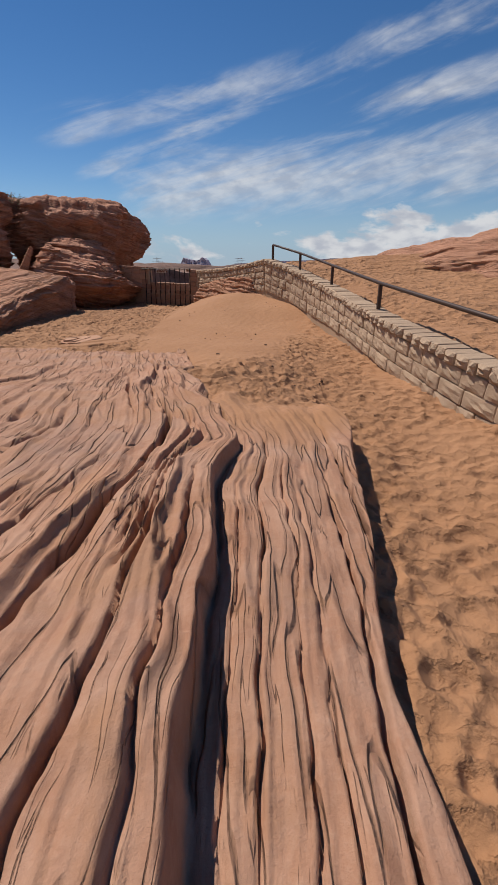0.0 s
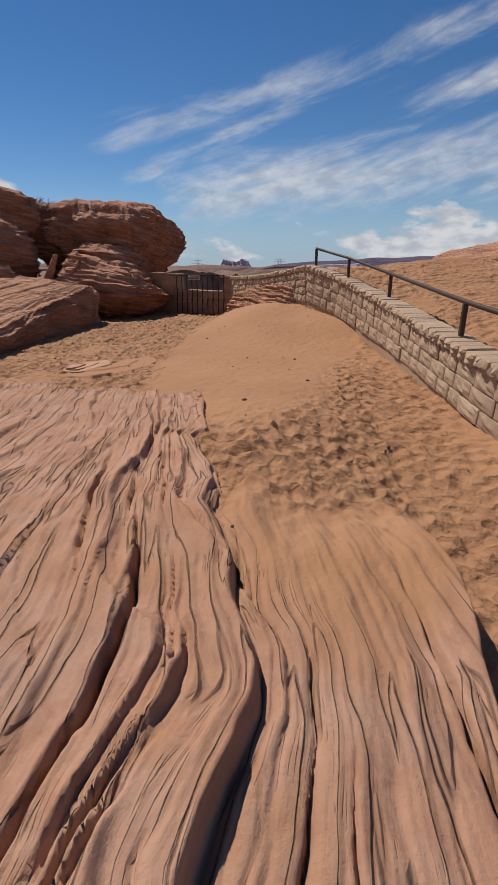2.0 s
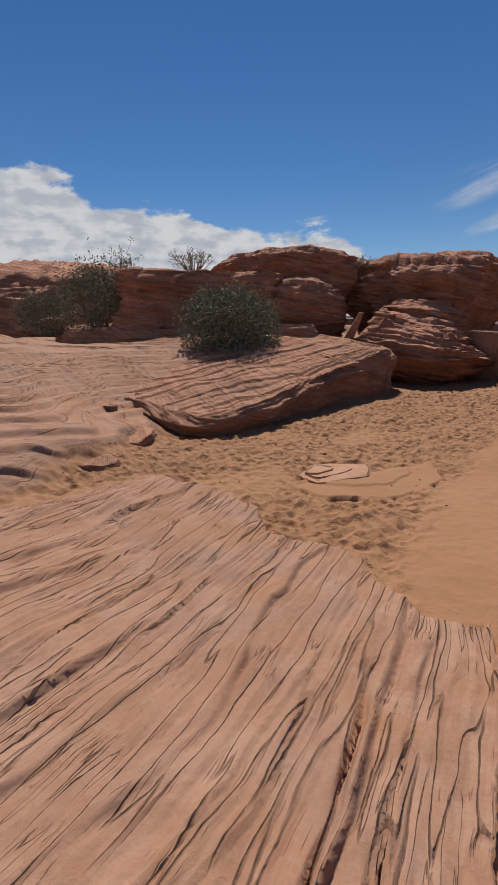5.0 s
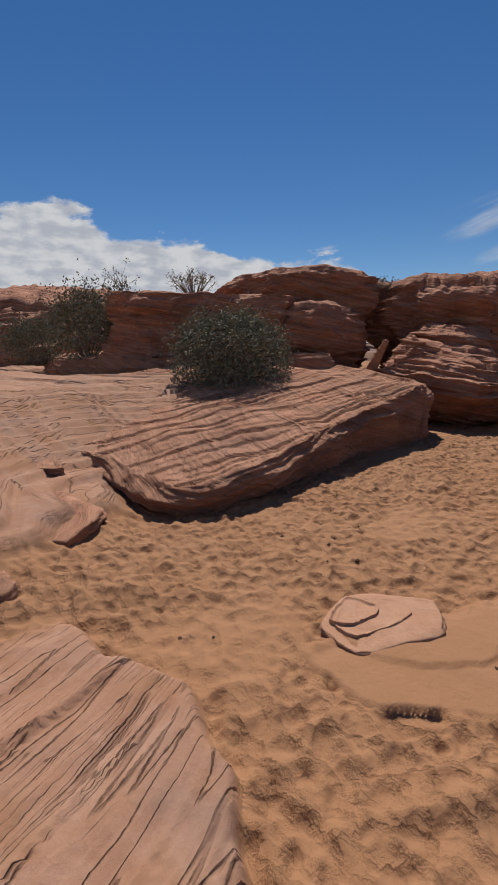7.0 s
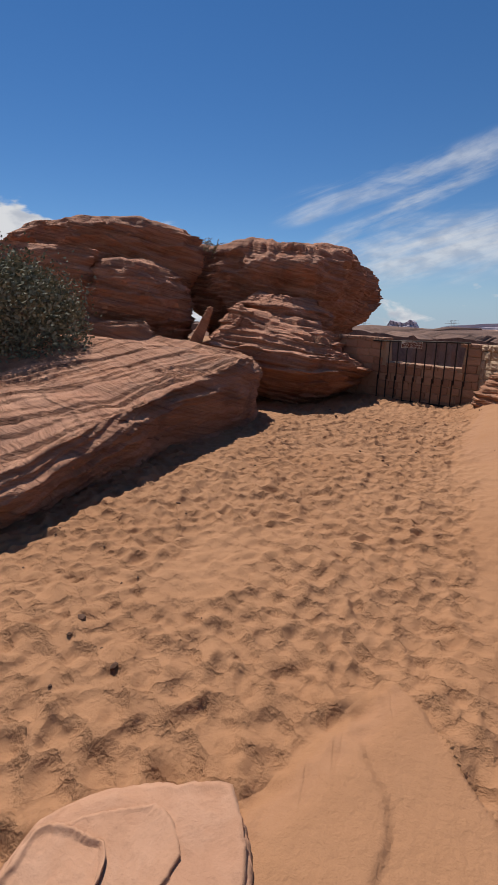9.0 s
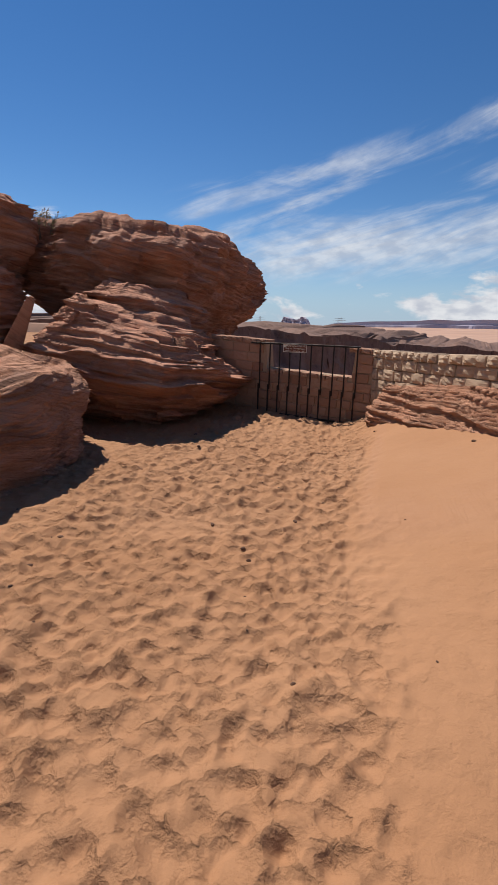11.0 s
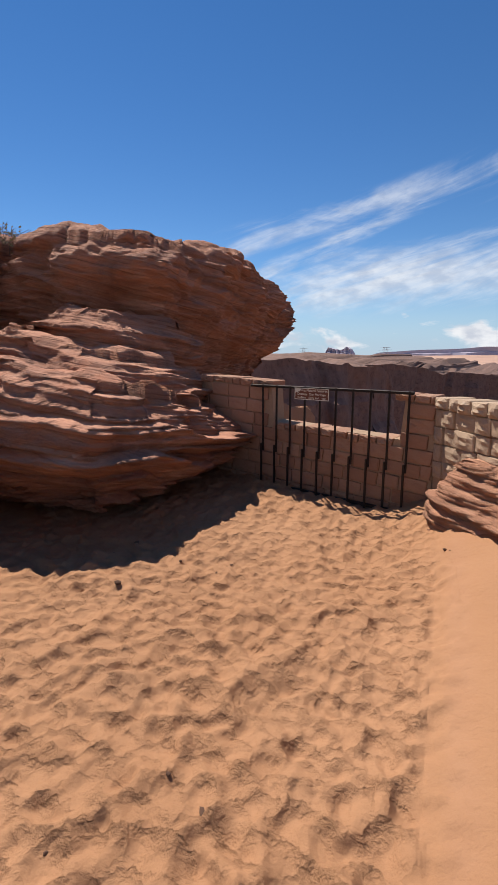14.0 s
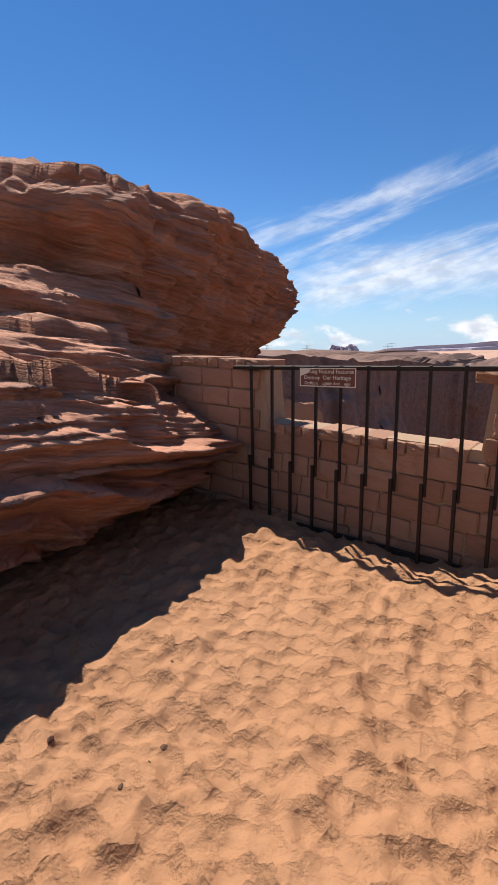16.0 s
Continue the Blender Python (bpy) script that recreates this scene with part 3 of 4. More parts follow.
def rock_mesh(name, outline, base, top, profile, material, seed=1, n=260, levels=60, rings=40, tilt=(0.0, 0.0), grain=0.10, lay=5.0, rough=0.12, parent=None, comb=(0.0, 0.0), bed=0.8):
    """A layered rock: a plan outline, a top surface top(x, y) and a side profile (height share, metres out)."""
    b = spline(outline, n)
    n = len(b)
    c = b.mean(0)
    d = np.roll(b, -1, 0) - np.roll(b, 1, 0)
    nrm = np.stack([d[:, 1], -d[:, 0]], 1)
    nrm /= np.linalg.norm(nrm, axis=1)[:, None] + 1e-9
    area = 0.5 * np.sum(b[:, 0] * np.roll(b[:, 1], -1) - np.roll(b[:, 0], -1) * b[:, 1])
    if area < 0:
        b, nrm = b[::-1], -nrm[::-1]
        nrm = np.stack([nrm[:, 0], nrm[:, 1]], 1)
        d = np.roll(b, -1, 0) - np.roll(b, 1, 0)
        nrm = np.stack([d[:, 1], -d[:, 0]], 1)
        nrm /= np.linalg.norm(nrm, axis=1)[:, None] + 1e-9
    # corners of the outline soften so that the sides cannot cross
    for _ in range(6):
        nrm = nrm + np.roll(nrm, 1, 0) + np.roll(nrm, -1, 0)
        nrm /= np.linalg.norm(nrm, axis=1)[:, None]
    pf, po = zip(*profile)

    def strata(x, y, z):
        q = z + tilt[0] * x + tilt[1] * y + 0.16 * fbm(x * 0.35, y * 0.35, z * 0.3, seed + 5, 3)
        out = rough * fbm(x * 1.1, y * 1.1, z * 1.4, seed + 9, 4)
        for times, share, sd in ((1.0, 1.15, 6), (2.7, 0.75, 26), (6.3, 0.22, 36)):
            t = q * lay * times + 0.5 * fbm(x * 0.7, y * 0.7, q * 0.4, seed + sd, 3)
            layer = np.floor(t)
            saw = t - layer
            amp = np.clip(0.45 + 0.9 * vn(layer * 3.7, x * 0.55, y * 0.55, seed + sd + 1), 0, 1.2)
            out = out + grain * share * amp * (np.where(saw < 0.90, (saw / 0.90) ** 1.8, (1 - saw) / 0.10) - 0.4)
        return out

    zt = np.array(top(b[:, 0], b[:, 1]))
    V = []
    for i in range(levels + 1):
        f = i / levels
        z = base + f * (zt - base)
        o = np.interp(f, pf, po) + strata(b[:, 0], b[:, 1], z)
        p = b + nrm * o[:, None]
        V.append(np.column_stack([p, z]))
    rim = V[-1][:, :2]
    for j in range(1, rings + 1):
        f = 1 - (1 - j / (rings + 0.6)) ** 1.0
        p = rim * (1 - f) + c * f
        z = np.array(top(p[:, 0], p[:, 1]))
        t = z * lay * 1.6 + tilt[0] * p[:, 0] * lay + tilt[1] * p[:, 1] * lay + comb[0] * p[:, 0] + comb[1] * p[:, 1] + 0.7 * fbm(p[:, 0] * 0.6, p[:, 1] * 0.6, 0, seed + 15, 3)
        saw = t - np.floor(t)
        z = z + min(1, j / 3) * (grain * bed * np.clip(0.4 + vn(np.floor(t) * 3.3, p[:, 1] * 0.5, 0, seed + 17), 0, 1) * (np.where(saw < 0.93, -saw * 0.75, -0.75 + (saw - 0.93) * 10.7)) + rough * 0.45 * fbm(p[:, 0] * 1.3, p[:, 1] * 1.3, 0, seed + 16, 4))
        V.append(np.column_stack([p, z]))
    rows = len(V)
    verts = np.vstack(V + [np.array([[c[0], c[1], V[-1][:, 2].mean()]])])
    idx = np.arange(rows * n).reshape(rows, n)
    nxt = np.roll(idx, -1, 1)
    quads = np.stack([idx[:-1], nxt[:-1], nxt[1:], idx[1:]], -1).reshape(-1, 4)
    e = (rows - 1) * n
    faces = quads.tolist() + [(e + k, e + (k + 1) % n, rows * n) for k in range(n)]
    me = bpy.data.meshes.new(name)
    me.from_pydata(verts.tolist(), [], faces)
    me.polygons.foreach_set("use_smooth", np.ones(len(me.polygons), dtype=bool))
    me.materials.append(material)
    ob = new(name, me)
    ob.parent = parent
    return ob

# ---- rocks ----
def plane_top(z0, gx_, gy_, x0, y0, dome=0.0, cx=0.0, cy=0.0, r=1.0, lo=-9.0, hi=99.0):
    def f(x, y):
        z = z0 + gx_ * (x - x0) + gy_ * (y - y0)
        if dome:
            z = z - dome * (((x - cx) ** 2 + (y - cy) ** 2) / r ** 2)
        return np.clip(z, lo, hi)
    return f


def slab_top(x, y):
    z = 0.16 + 0.14 * np.clip(y - 10.3, -2, 9) - 0.09 * np.clip(x + 6.6, -9, 2)
    return z - 0.35 * sst(y, 16.6, 18.6) - 0.25 * sst(-x, 10, 15) - 0.30 * sst(-y, -9.8, -8.8) + 0.04 * fbm(x * 0.5, y * 0.5, 0, 71, 3)


tagged(rock_mesh("rock_slab", [(-10.0, 9.9), (-8.6, 10.15), (-7.1, 10.05), (-6.6, 10.5), (-6.4, 12.0), (-6.5, 14.0), (-6.5, 15.4), (-6.35, 16.6), (-6.55, 17.7), (-7.6, 18.8), (-10.5, 19.6), (-14.5, 18.5), (-14.5, 12.0)],
                 -0.45, slab_top, [(0, -0.16), (0.4, -0.14), (0.62, -0.03), (0.8, 0.04), (1, -0.14)], SLAB, 3, 700, 60, 170, (0.16, -0.12), 0.13, 5.0, 0.12, comb=(-5.5, 0.8), bed=0.75),
       "long tilted slab of finely layered pink sandstone in sand", "rock")
for nm, out, zt, tag in (
        ("rock_ledge", [(-7.0, 9.45), (-6.45, 8.75), (-7.2, 8.25), (-9.4, 7.6), (-10.0, 8.6), (-8.6, 9.1)], 0.12, "low flat sandstone ledge with broken front edge"),
        ("rock_ledge", [(-8.75, 9.15), (-8.4, 9.6), (-9.4, 9.75), (-11.2, 9.2), (-11.2, 8.4), (-9.5, 8.6)], 0.36, "low flat sandstone ledge beside the tilted slab"),
        ("rock_ledge", [(-6.0, 8.2), (-5.85, 7.8), (-6.6, 7.35), (-8.2, 6.8), (-8.6, 7.5), (-7.0, 8.05)], 0.08, "small flat sandstone ledge half sunk in sand")):
    tagged(rock_mesh(nm, out, -0.5, plane_top(zt, -0.05, 0.01, out[0][0], out[0][1]), [(0, -0.25), (0.6, -0.16), (0.85, 0.0), (1, -0.02)], SLAB, 23, 200, 20, 30, (0.08, -0.05), 0.05, 9, 0.07), tag, "rock")


plates = tagged(new("rock_plate"), "small pale stepped plates of sandstone in the sand", "rock")
for out, zt, sd in (([(-3.97, 9.60), (-3.64, 9.50), (-3.47, 9.77), (-3.30, 10.06), (-3.50, 10.38), (-3.72, 10.28), (-4.04, 10.0)], -0.088, 33),
                    ([(-3.95, 9.64), (-3.72, 9.60), (-3.58, 9.84), (-3.52, 10.12), (-3.72, 10.24), (-4.03, 9.98)], -0.070, 43),
                    ([(-3.96, 9.66), (-3.82, 9.72), (-3.74, 9.92), (-3.80, 10.02), (-4.02, 9.96)], -0.055, 53)):
    rock_mesh("layer", out, -0.25, plane_top(zt, 0.03, 0.03, -3.7, 9.7), [(0, 0.02), (0.7, -0.03), (0.85, 0.0), (1, -0.01)], STONE_PINK, sd, 200, 30, 24, (0.05, 0.05), 0.022, 22, 0.06, plates)


def stack_top(x, y):
    z = 0.90 + 0.17 * np.clip(22.3 - y, 0, 2) - 0.17 * (x + 5.1)
    return z + 0.10 * fbm(x * 0.8, y * 0.8, 0, 81, 3)


tagged(rock_mesh("undercut_rock", [(-5.3, 22.3), (-5.35, 21.4), (-5.55, 20.4), (-6.1, 19.6), (-7.2, 19.3), (-8.6, 19.6), (-9.6, 21.0), (-9.4, 24.0), (-7.4, 25.2), (-5.9, 24.1)],
                 -0.6, stack_top, [(0, -1.1), (0.16, -0.9), (0.36, -0.42), (0.52, -0.02), (0.68, 0.05), (0.82, -0.22), (1, -0.75)], ROCK, 5, 560, 110, 80, (0.16, 0.05), 0.27, 2.5, 0.22),
       "undercut red sandstone boulder with layered sides", "rock")
tagged(rock_mesh("boulder", [(-6.2, 23.4), (-6.35, 22.3), (-6.7, 21.5), (-7.3, 20.9), (-8.4, 20.7), (-9.6, 21.6), (-9.8, 24.0), (-7.8, 25.4)],
                 0.4, lambda x, y: 1.62 - 0.22 * (x + 6.4) + 0.10 * fbm(x, y, 0, 83, 3), [(0, -0.25), (0.4, 0.02), (0.6, 0.10), (0.8, -0.12), (1, -0.60)], ROCK, 6, 420, 80, 60, (0.16, 0.04), 0.26, 2.4, 0.2),
       "rounded layered red sandstone block resting on another", "rock")
tagged(rock_mesh("boulder", [(-6.75, 24.6), (-6.9, 23.3), (-7.4, 22.4), (-8.2, 22.0), (-9.2, 22.4), (-9.8, 24.0), (-8.4, 26.0)],
                 1.2, lambda x, y: 2.42 - 0.15 * (x + 7.0) + 0.08 * fbm(x, y, 0, 84, 3), [(0, -0.1), (0.5, 0.05), (0.75, 0.0), (1, -0.50)], ROCK, 7, 360, 60, 50, (0.12, 0.04), 0.20, 3.6, 0.15),
       "rounded layered red sandstone block under the overhanging cap", "rock")


def cap_top(x, y):
    z = 4.98 - 0.70 * sst(y, 27.5, 33.5) * sst(x, -11, -7) - 0.50 * sst(x, -8.6, -6.4) - 0.35 * sst(-x, 11.5, 15)
    return z - 0.58 * (1 - sst(y, 25.0, 29.0)) - 0.45 * (1 - sst(y, 22.8, 24.6)) + 0.10 * fbm(x * 0.7, y * 0.7, 0, 85, 4)


tagged(rock_mesh("sandstone_outcrop", [(-7.35, 24.3), (-7.2, 26.5), (-7.0, 29.0), (-6.7, 31.6), (-7.0, 33.6), (-8.8, 35.5), (-13.0, 35.5), (-14.2, 29.0), (-13.2, 24.6), (-11.0, 23.2), (-8.8, 23.3)],
                 0.8, cap_top, [(0, -1.7), (0.25, -1.35), (0.42, -0.55), (0.6, -0.15), (0.78, 0.02), (0.9, -0.08), (1, -0.35)], ROCK, 8, 640, 130, 70, (0.10, 0.02), 0.17, 2.6, 0.34),
       "huge dark overhanging red sandstone cap rock", "rock")
tagged(rock_mesh("boulder", [(-10.6, 21.2), (-11.0, 20.0), (-12.2, 19.2), (-13.6, 19.4), (-14.4, 20.8), (-13.6, 22.6), (-11.6, 23.0)],
                 0.6, plane_top(3.55, -0.05, 0.0, -12, 20, 0.5, -12.4, 20.8, 2.2), [(0, -0.5), (0.3, -0.15), (0.6, 0.12), (0.85, 0.05), (1, -0.3)], ROCK, 9, 300, 60, 40, (0.05, 0.1), 0.22, 3.2, 0.22),
       "rounded reddish sandstone boulder below a ledge", "rock")
tagged(rock_mesh("sandstone_outcrop", [(-11.0, 23.0), (-11.6, 21.6), (-13.2, 20.2), (-15.6, 19.6), (-17.4, 20.6), (-17.0, 24.0), (-13.5, 25.4)],
                 2.4, plane_top(4.95, 0.02, 0.0, -14, 21, 0.35, -14.2, 22, 3.2), [(0, -0.6), (0.35, -0.2), (0.7, 0.1), (0.9, 0.0), (1, -0.35)], ROCK, 10, 320, 50, 50, (0.03, 0.05), 0.26, 3.0, 0.2),
       "flat-topped dark red sandstone outcrop with ledges", "rock")
tagged(rock_mesh("rock_cliff", [(-12.4, 19.4), (-13.8, 18.4), (-15.6, 17.0), (-17.2, 15.8), (-18.2, 16.0), (-18.6, 18.5), (-17.0, 22.0), (-13.0, 22.0)],
                 0.6, plane_top(3.85, -0.05, -0.02, -14, 18), [(0, 1.5), (0.25, 0.8), (0.42, 0.30), (0.6, 0.0), (0.9, 0.08), (1, -0.1)], ROCK, 11, 340, 60, 50, (0.02, 0.02), 0.30, 2.8, 0.22),
       "long layered red sandstone cliff behind the bush", "rock")
tagged(rock_mesh("rock_shelf", [(-10.3, 19.2), (-11.2, 18.6), (-13.4, 17.6), (-15.8, 15.4), (-20.0, 14.6), (-24.0, 16.0), (-22.0, 20.0), (-14.0, 21.5)],
                 0.3, plane_top(1.75, -0.02, 0.05, -13, 18), [(0, 0.4), (0.5, 0.25), (0.8, 0.06), (1, -0.1)], SLAB, 12, 320, 40, 60, (0.05, -0.08), 0.16, 5, 0.15),
       "stepped pink sandstone shelf at the cliff foot", "rock")
tagged(rock_mesh("hillside", [(-24, 22), (-27, 17), (-33, 13), (-44, 11), (-56, 18), (-52, 34), (-32, 36), (-24, 30)],
                 -1.0, plane_top(6.4, -0.02, 0.03, -30, 20, 2.4, -38, 22, 14), [(0, 3.5), (0.4, 1.8), (0.7, 0.6), (1, -0.8)], ROCK, 13, 300, 60, 40, (0.03, 0.03), 0.5, 1.3, 0.5),
       "distant layered brown sandstone hillside", "hill")


def ledge_top(x, y):
    return 0.66 + 0.22 * sst(-y, -20.8, -18.5) + 0.06 * (x + 2.3) + 0.03 * fbm(x, y, 0, 91, 3)


tagged(rock_mesh("striped_ledge", [(-2.20, 20.75), (-2.0, 20.2), (-1.6, 19.4), (-1.05, 18.4), (-0.5, 17.3), (0.0, 16.4), (0.45, 16.3), (0.2, 17.4), (-0.7, 19.0), (-1.7, 20.6)],
                 -0.30, ledge_top, [(0, 0.20), (0.3, 0.24), (0.45, 0.24), (0.7, 0.10), (1, -0.08)], SLAB, 14, 320, 50, 24, (0.22, 0.16), 0.10, 8, 0.06),
       "striped red sandstone ledge below the stone wall", "rock")
tagged(rock_mesh("rock_ridge", [(4.2, 17.5), (5.2, 14.0), (7.4, 11.2), (14.0, 9.0), (22.0, 16.0), (16.0, 24.0), (6.0, 22.0)],
                 0.2, lambda x, y: np.clip(1.55 + 0.24 * (x - 4.5) - 0.008 * (x - 5) ** 2, 0, 9) + 0.12 * fbm(x * 0.5, y * 0.5, 0, 92, 3),
                 [(0, 1.6), (0.5, 0.9), (0.8, 0.25), (1, -0.3)], SLAB, 15, 320, 50, 50, (-0.14, 0.06), 0.26, 3.0, 0.2),
       "striped sandstone ridge rising behind the wall", "rock")

# leaning splinter of stone between the boulders
bm = bmesh.new()
r_ = bmesh.ops.create_cube(bm, size=1.0)
for v in bm.verts:
    v.co.x *= 0.36 if v.co.z < 0 else 0.14
    v.co.y *= 0.14
    v.co.z *= 1.15
bmesh.ops.bevel(bm, geom=list(bm.edges), offset=0.03, segments=2, affect="EDGES")
ob = part("stone_splinter", bm, SLAB)
ob.matrix_world = pose(-9.2, 19.9, 1.62, 12, 24, 40)
tagged(ob, "thin pale stone splinter leaning between boulders", "rock")


# ---- shrubs ----
def shrub(name, at, width, height, leaves, size, label, leaf, seed, open_=0.0, stems=26):
    rs = random.Random(seed)
    root = new(name)
    root.location = at
    tagged(root, label, "bush")
    bm = bmesh.new()
    tips = []
    for i in range(stems):
        a, q = rs.uniform(0, 2 * math.pi), math.sqrt(rs.random())
        lean = q * width * 0.46
        h = height * (1.02 - 0.42 * q * q) * rs.uniform(0.72, 1.08)
        pts = [(0.05 * math.cos(a) * q * width, 0.05 * math.sin(a) * q * width, -0.12)]
        for k in (0.3, 0.6, 1.0):
            pts.append((math.cos(a + 0.3 * rs.uniform(-1, 1) * k) * lean * k ** 0.8, math.sin(a + 0.3 * rs.uniform(-1, 1) * k) * lean * k ** 0.8, h * k ** 1.15))
        tube(bm, pts, [0.028, 0.02, 0.012, 0.004], 4)
        for j in range(5):
            k = rs.uniform(0.35, 1.0)
            p = Vector(pts[2]).lerp(Vector(pts[3]), k)
            e = p + Vector((rs.gauss(0, 0.16), rs.gauss(0, 0.16), rs.uniform(0.02, 0.3))) * (height / 1.4)
            tube(bm, [p, (p + e) / 2 + Vector((rs.gauss(0, 0.02), rs.gauss(0, 0.02), 0)), e], [0.008, 0.006, 0.003], 3)
            tips += [e, p]
    part("branchwork", bm, BARK, root)
    verts, faces = [], []
    for i in range(leaves):
        t = rs.choice(tips)
        sp = 0.13 * (width / 2.4) * (1 + open_)
        sp *= 0.25 if open_ > 0.7 else 1.0
        p = t + Vector((rs.gauss(0, sp), rs.gauss(0, sp), rs.gauss(-0.06, sp)))
        if open_ < 0.7 and rs.random() > 0.45 + open_ * 0.2:
            a, q = rs.uniform(0, 2 * math.pi), rs.random() ** 0.45
            zz = rs.random()
            p = Vector((math.cos(a) * q * width * 0.47 * math.sqrt(max(0.05, 1 - ((zz - 0.30) / 0.76) ** 2)) * (1 + 0.10 * math.sin(3 * a + seed) + 0.07 * math.sin(7 * a + 5 * zz)), math.sin(a) * q * width * 0.47 * math.sqrt(max(0.05, 1 - ((zz - 0.30) / 0.76) ** 2)) * (1 + 0.10 * math.sin(3 * a + seed) + 0.07 * math.sin(7 * a + 5 * zz)), zz * height * (0.92 + 0.1 * math.sin(a * 5 + seed))))
        p.z = max(p.z, 0.0)
        d = Vector((rs.gauss(0, 1), rs.gauss(0, 1), rs.gauss(0.5, 0.8))).normalized()
        s = d.orthogonal().normalized() * size * 0.32 * rs.uniform(0.6, 1.2)
        l = d * size * rs.uniform(0.7, 1.4)
        b0 = len(verts)
        verts += [p - s * 0.3, p + l * 0.5 + s, p + l, p + l * 0.5 - s]
        faces.append((b0, b0 + 1, b0 + 2, b0 + 3))
    if leaves:
        me = bpy.data.meshes.new("foliage")
        me.from_pydata([tuple(v) for v in verts], [], faces)
        me.materials.append(leaf)
        f = new("foliage", me)
        f.parent = root
    return root


shrub("bush", (-11.0, 15.4, 0.95), 3.35, 1.85, 22000, 0.075, "dense grey-green desert bush growing on the slab", LEAF, 1, 0, 46)
shrub("bush", (-19.6, 15.6, 1.6), 3.4, 2.7, 6000, 0.10, "tall grey-green desert bush beside the cliff", LEAF, 2, 0.4, 34)
shrub("bush", (-23.0, 15.0, 1.5), 3.2, 1.9, 4500, 0.10, "grey-green desert bush below the hillside", LEAF, 3, 0.3, 26)
shrub("bush", (-20.2, 17.4, 2.4), 2.2, 2.9, 900, 0.09, "sparse open twiggy bush behind the cliff", LEAF, 4, 1.0, 22)
shrub("dry_shrub", (-16.2, 18.4, 3.85), 1.9, 1.15, 500, 0.06, "dry twiggy shrub on top of the cliff", DRY, 5, 0.8, 34)
shrub("dry_shrub", (-11.4, 24.0, 3.6), 1.3, 1.25, 700, 0.06, "dry straw-coloured shrub between the cap rocks", DRY, 6, 0.8, 26)


# ---- stone walls ----
def stone_mesh(name, seed, material, rough=0.09):
    """A rough hewn block of unit size, its face at -y."""
    rs = random.Random(seed)
    bm = bmesh.new()
    bmesh.ops.create_cube(bm, size=1.0)
    bmesh.ops.bevel(bm, geom=list(bm.edges), offset=0.05, segments=1, affect="EDGES")
    fr = [f for f in bm.faces if f.normal.y < -0.9]
    bmesh.ops.subdivide_edges(bm, edges=list({e for f in fr for e in f.edges}), cuts=3, use_grid_fill=True)
    for v in bm.verts:
        v.co += Vector((rs.gauss(0, 0.010), rs.gauss(0, 0.012), rs.gauss(0, 0.016)))
        if v.co.y < -0.42 and abs(v.co.x) < 0.4 and abs(v.co.z) < 0.4:
            v.co.y -= rs.uniform(0.1, 1.0) * rough
    me = bpy.data.meshes.new(name)
    bm.to_mesh(me)
    bm.free()
    me.materials.append(material)
    return me


PALE = [stone_mesh("pale_block", i, STONE_PALE, 0.17) for i in range(7)]
REDS = [stone_mesh("red_block", 20 + i, STONE_RED, 0.05) for i in range(7)]


def put_stone(name, mesh, parent, mid, ang, length, depth, height, tip=0.0):
    o = new(name, mesh)
    o.parent = parent
    o.matrix_basis = Matrix.Translation(mid) @ Matrix.Rotation(ang, 4, "Z") @ Matrix.Rotation(tip, 4, "Y") @ Matrix.Diagonal((length, depth, height, 1))
    return o


class Course:
    """A path in plan with a base and top height, walked by distance."""

    def __init__(self, pts):
        self.p = np.array(pts, float)
        seg = np.linalg.norm(np.diff(self.p[:, :2], axis=0), axis=1)
        self.s = np.concatenate([[0], np.cumsum(seg)])
        self.length = float(self.s[-1])

    def at(self, s):
        return [float(np.interp(s, self.s, self.p[:, i])) for i in range(4)]

    def angle(self, s):
        a, b = self.at(max(0, s - 0.15)), self.at(min(self.length, s + 0.15))
        return math.atan2(b[1] - a[1], b[0] - a[0])


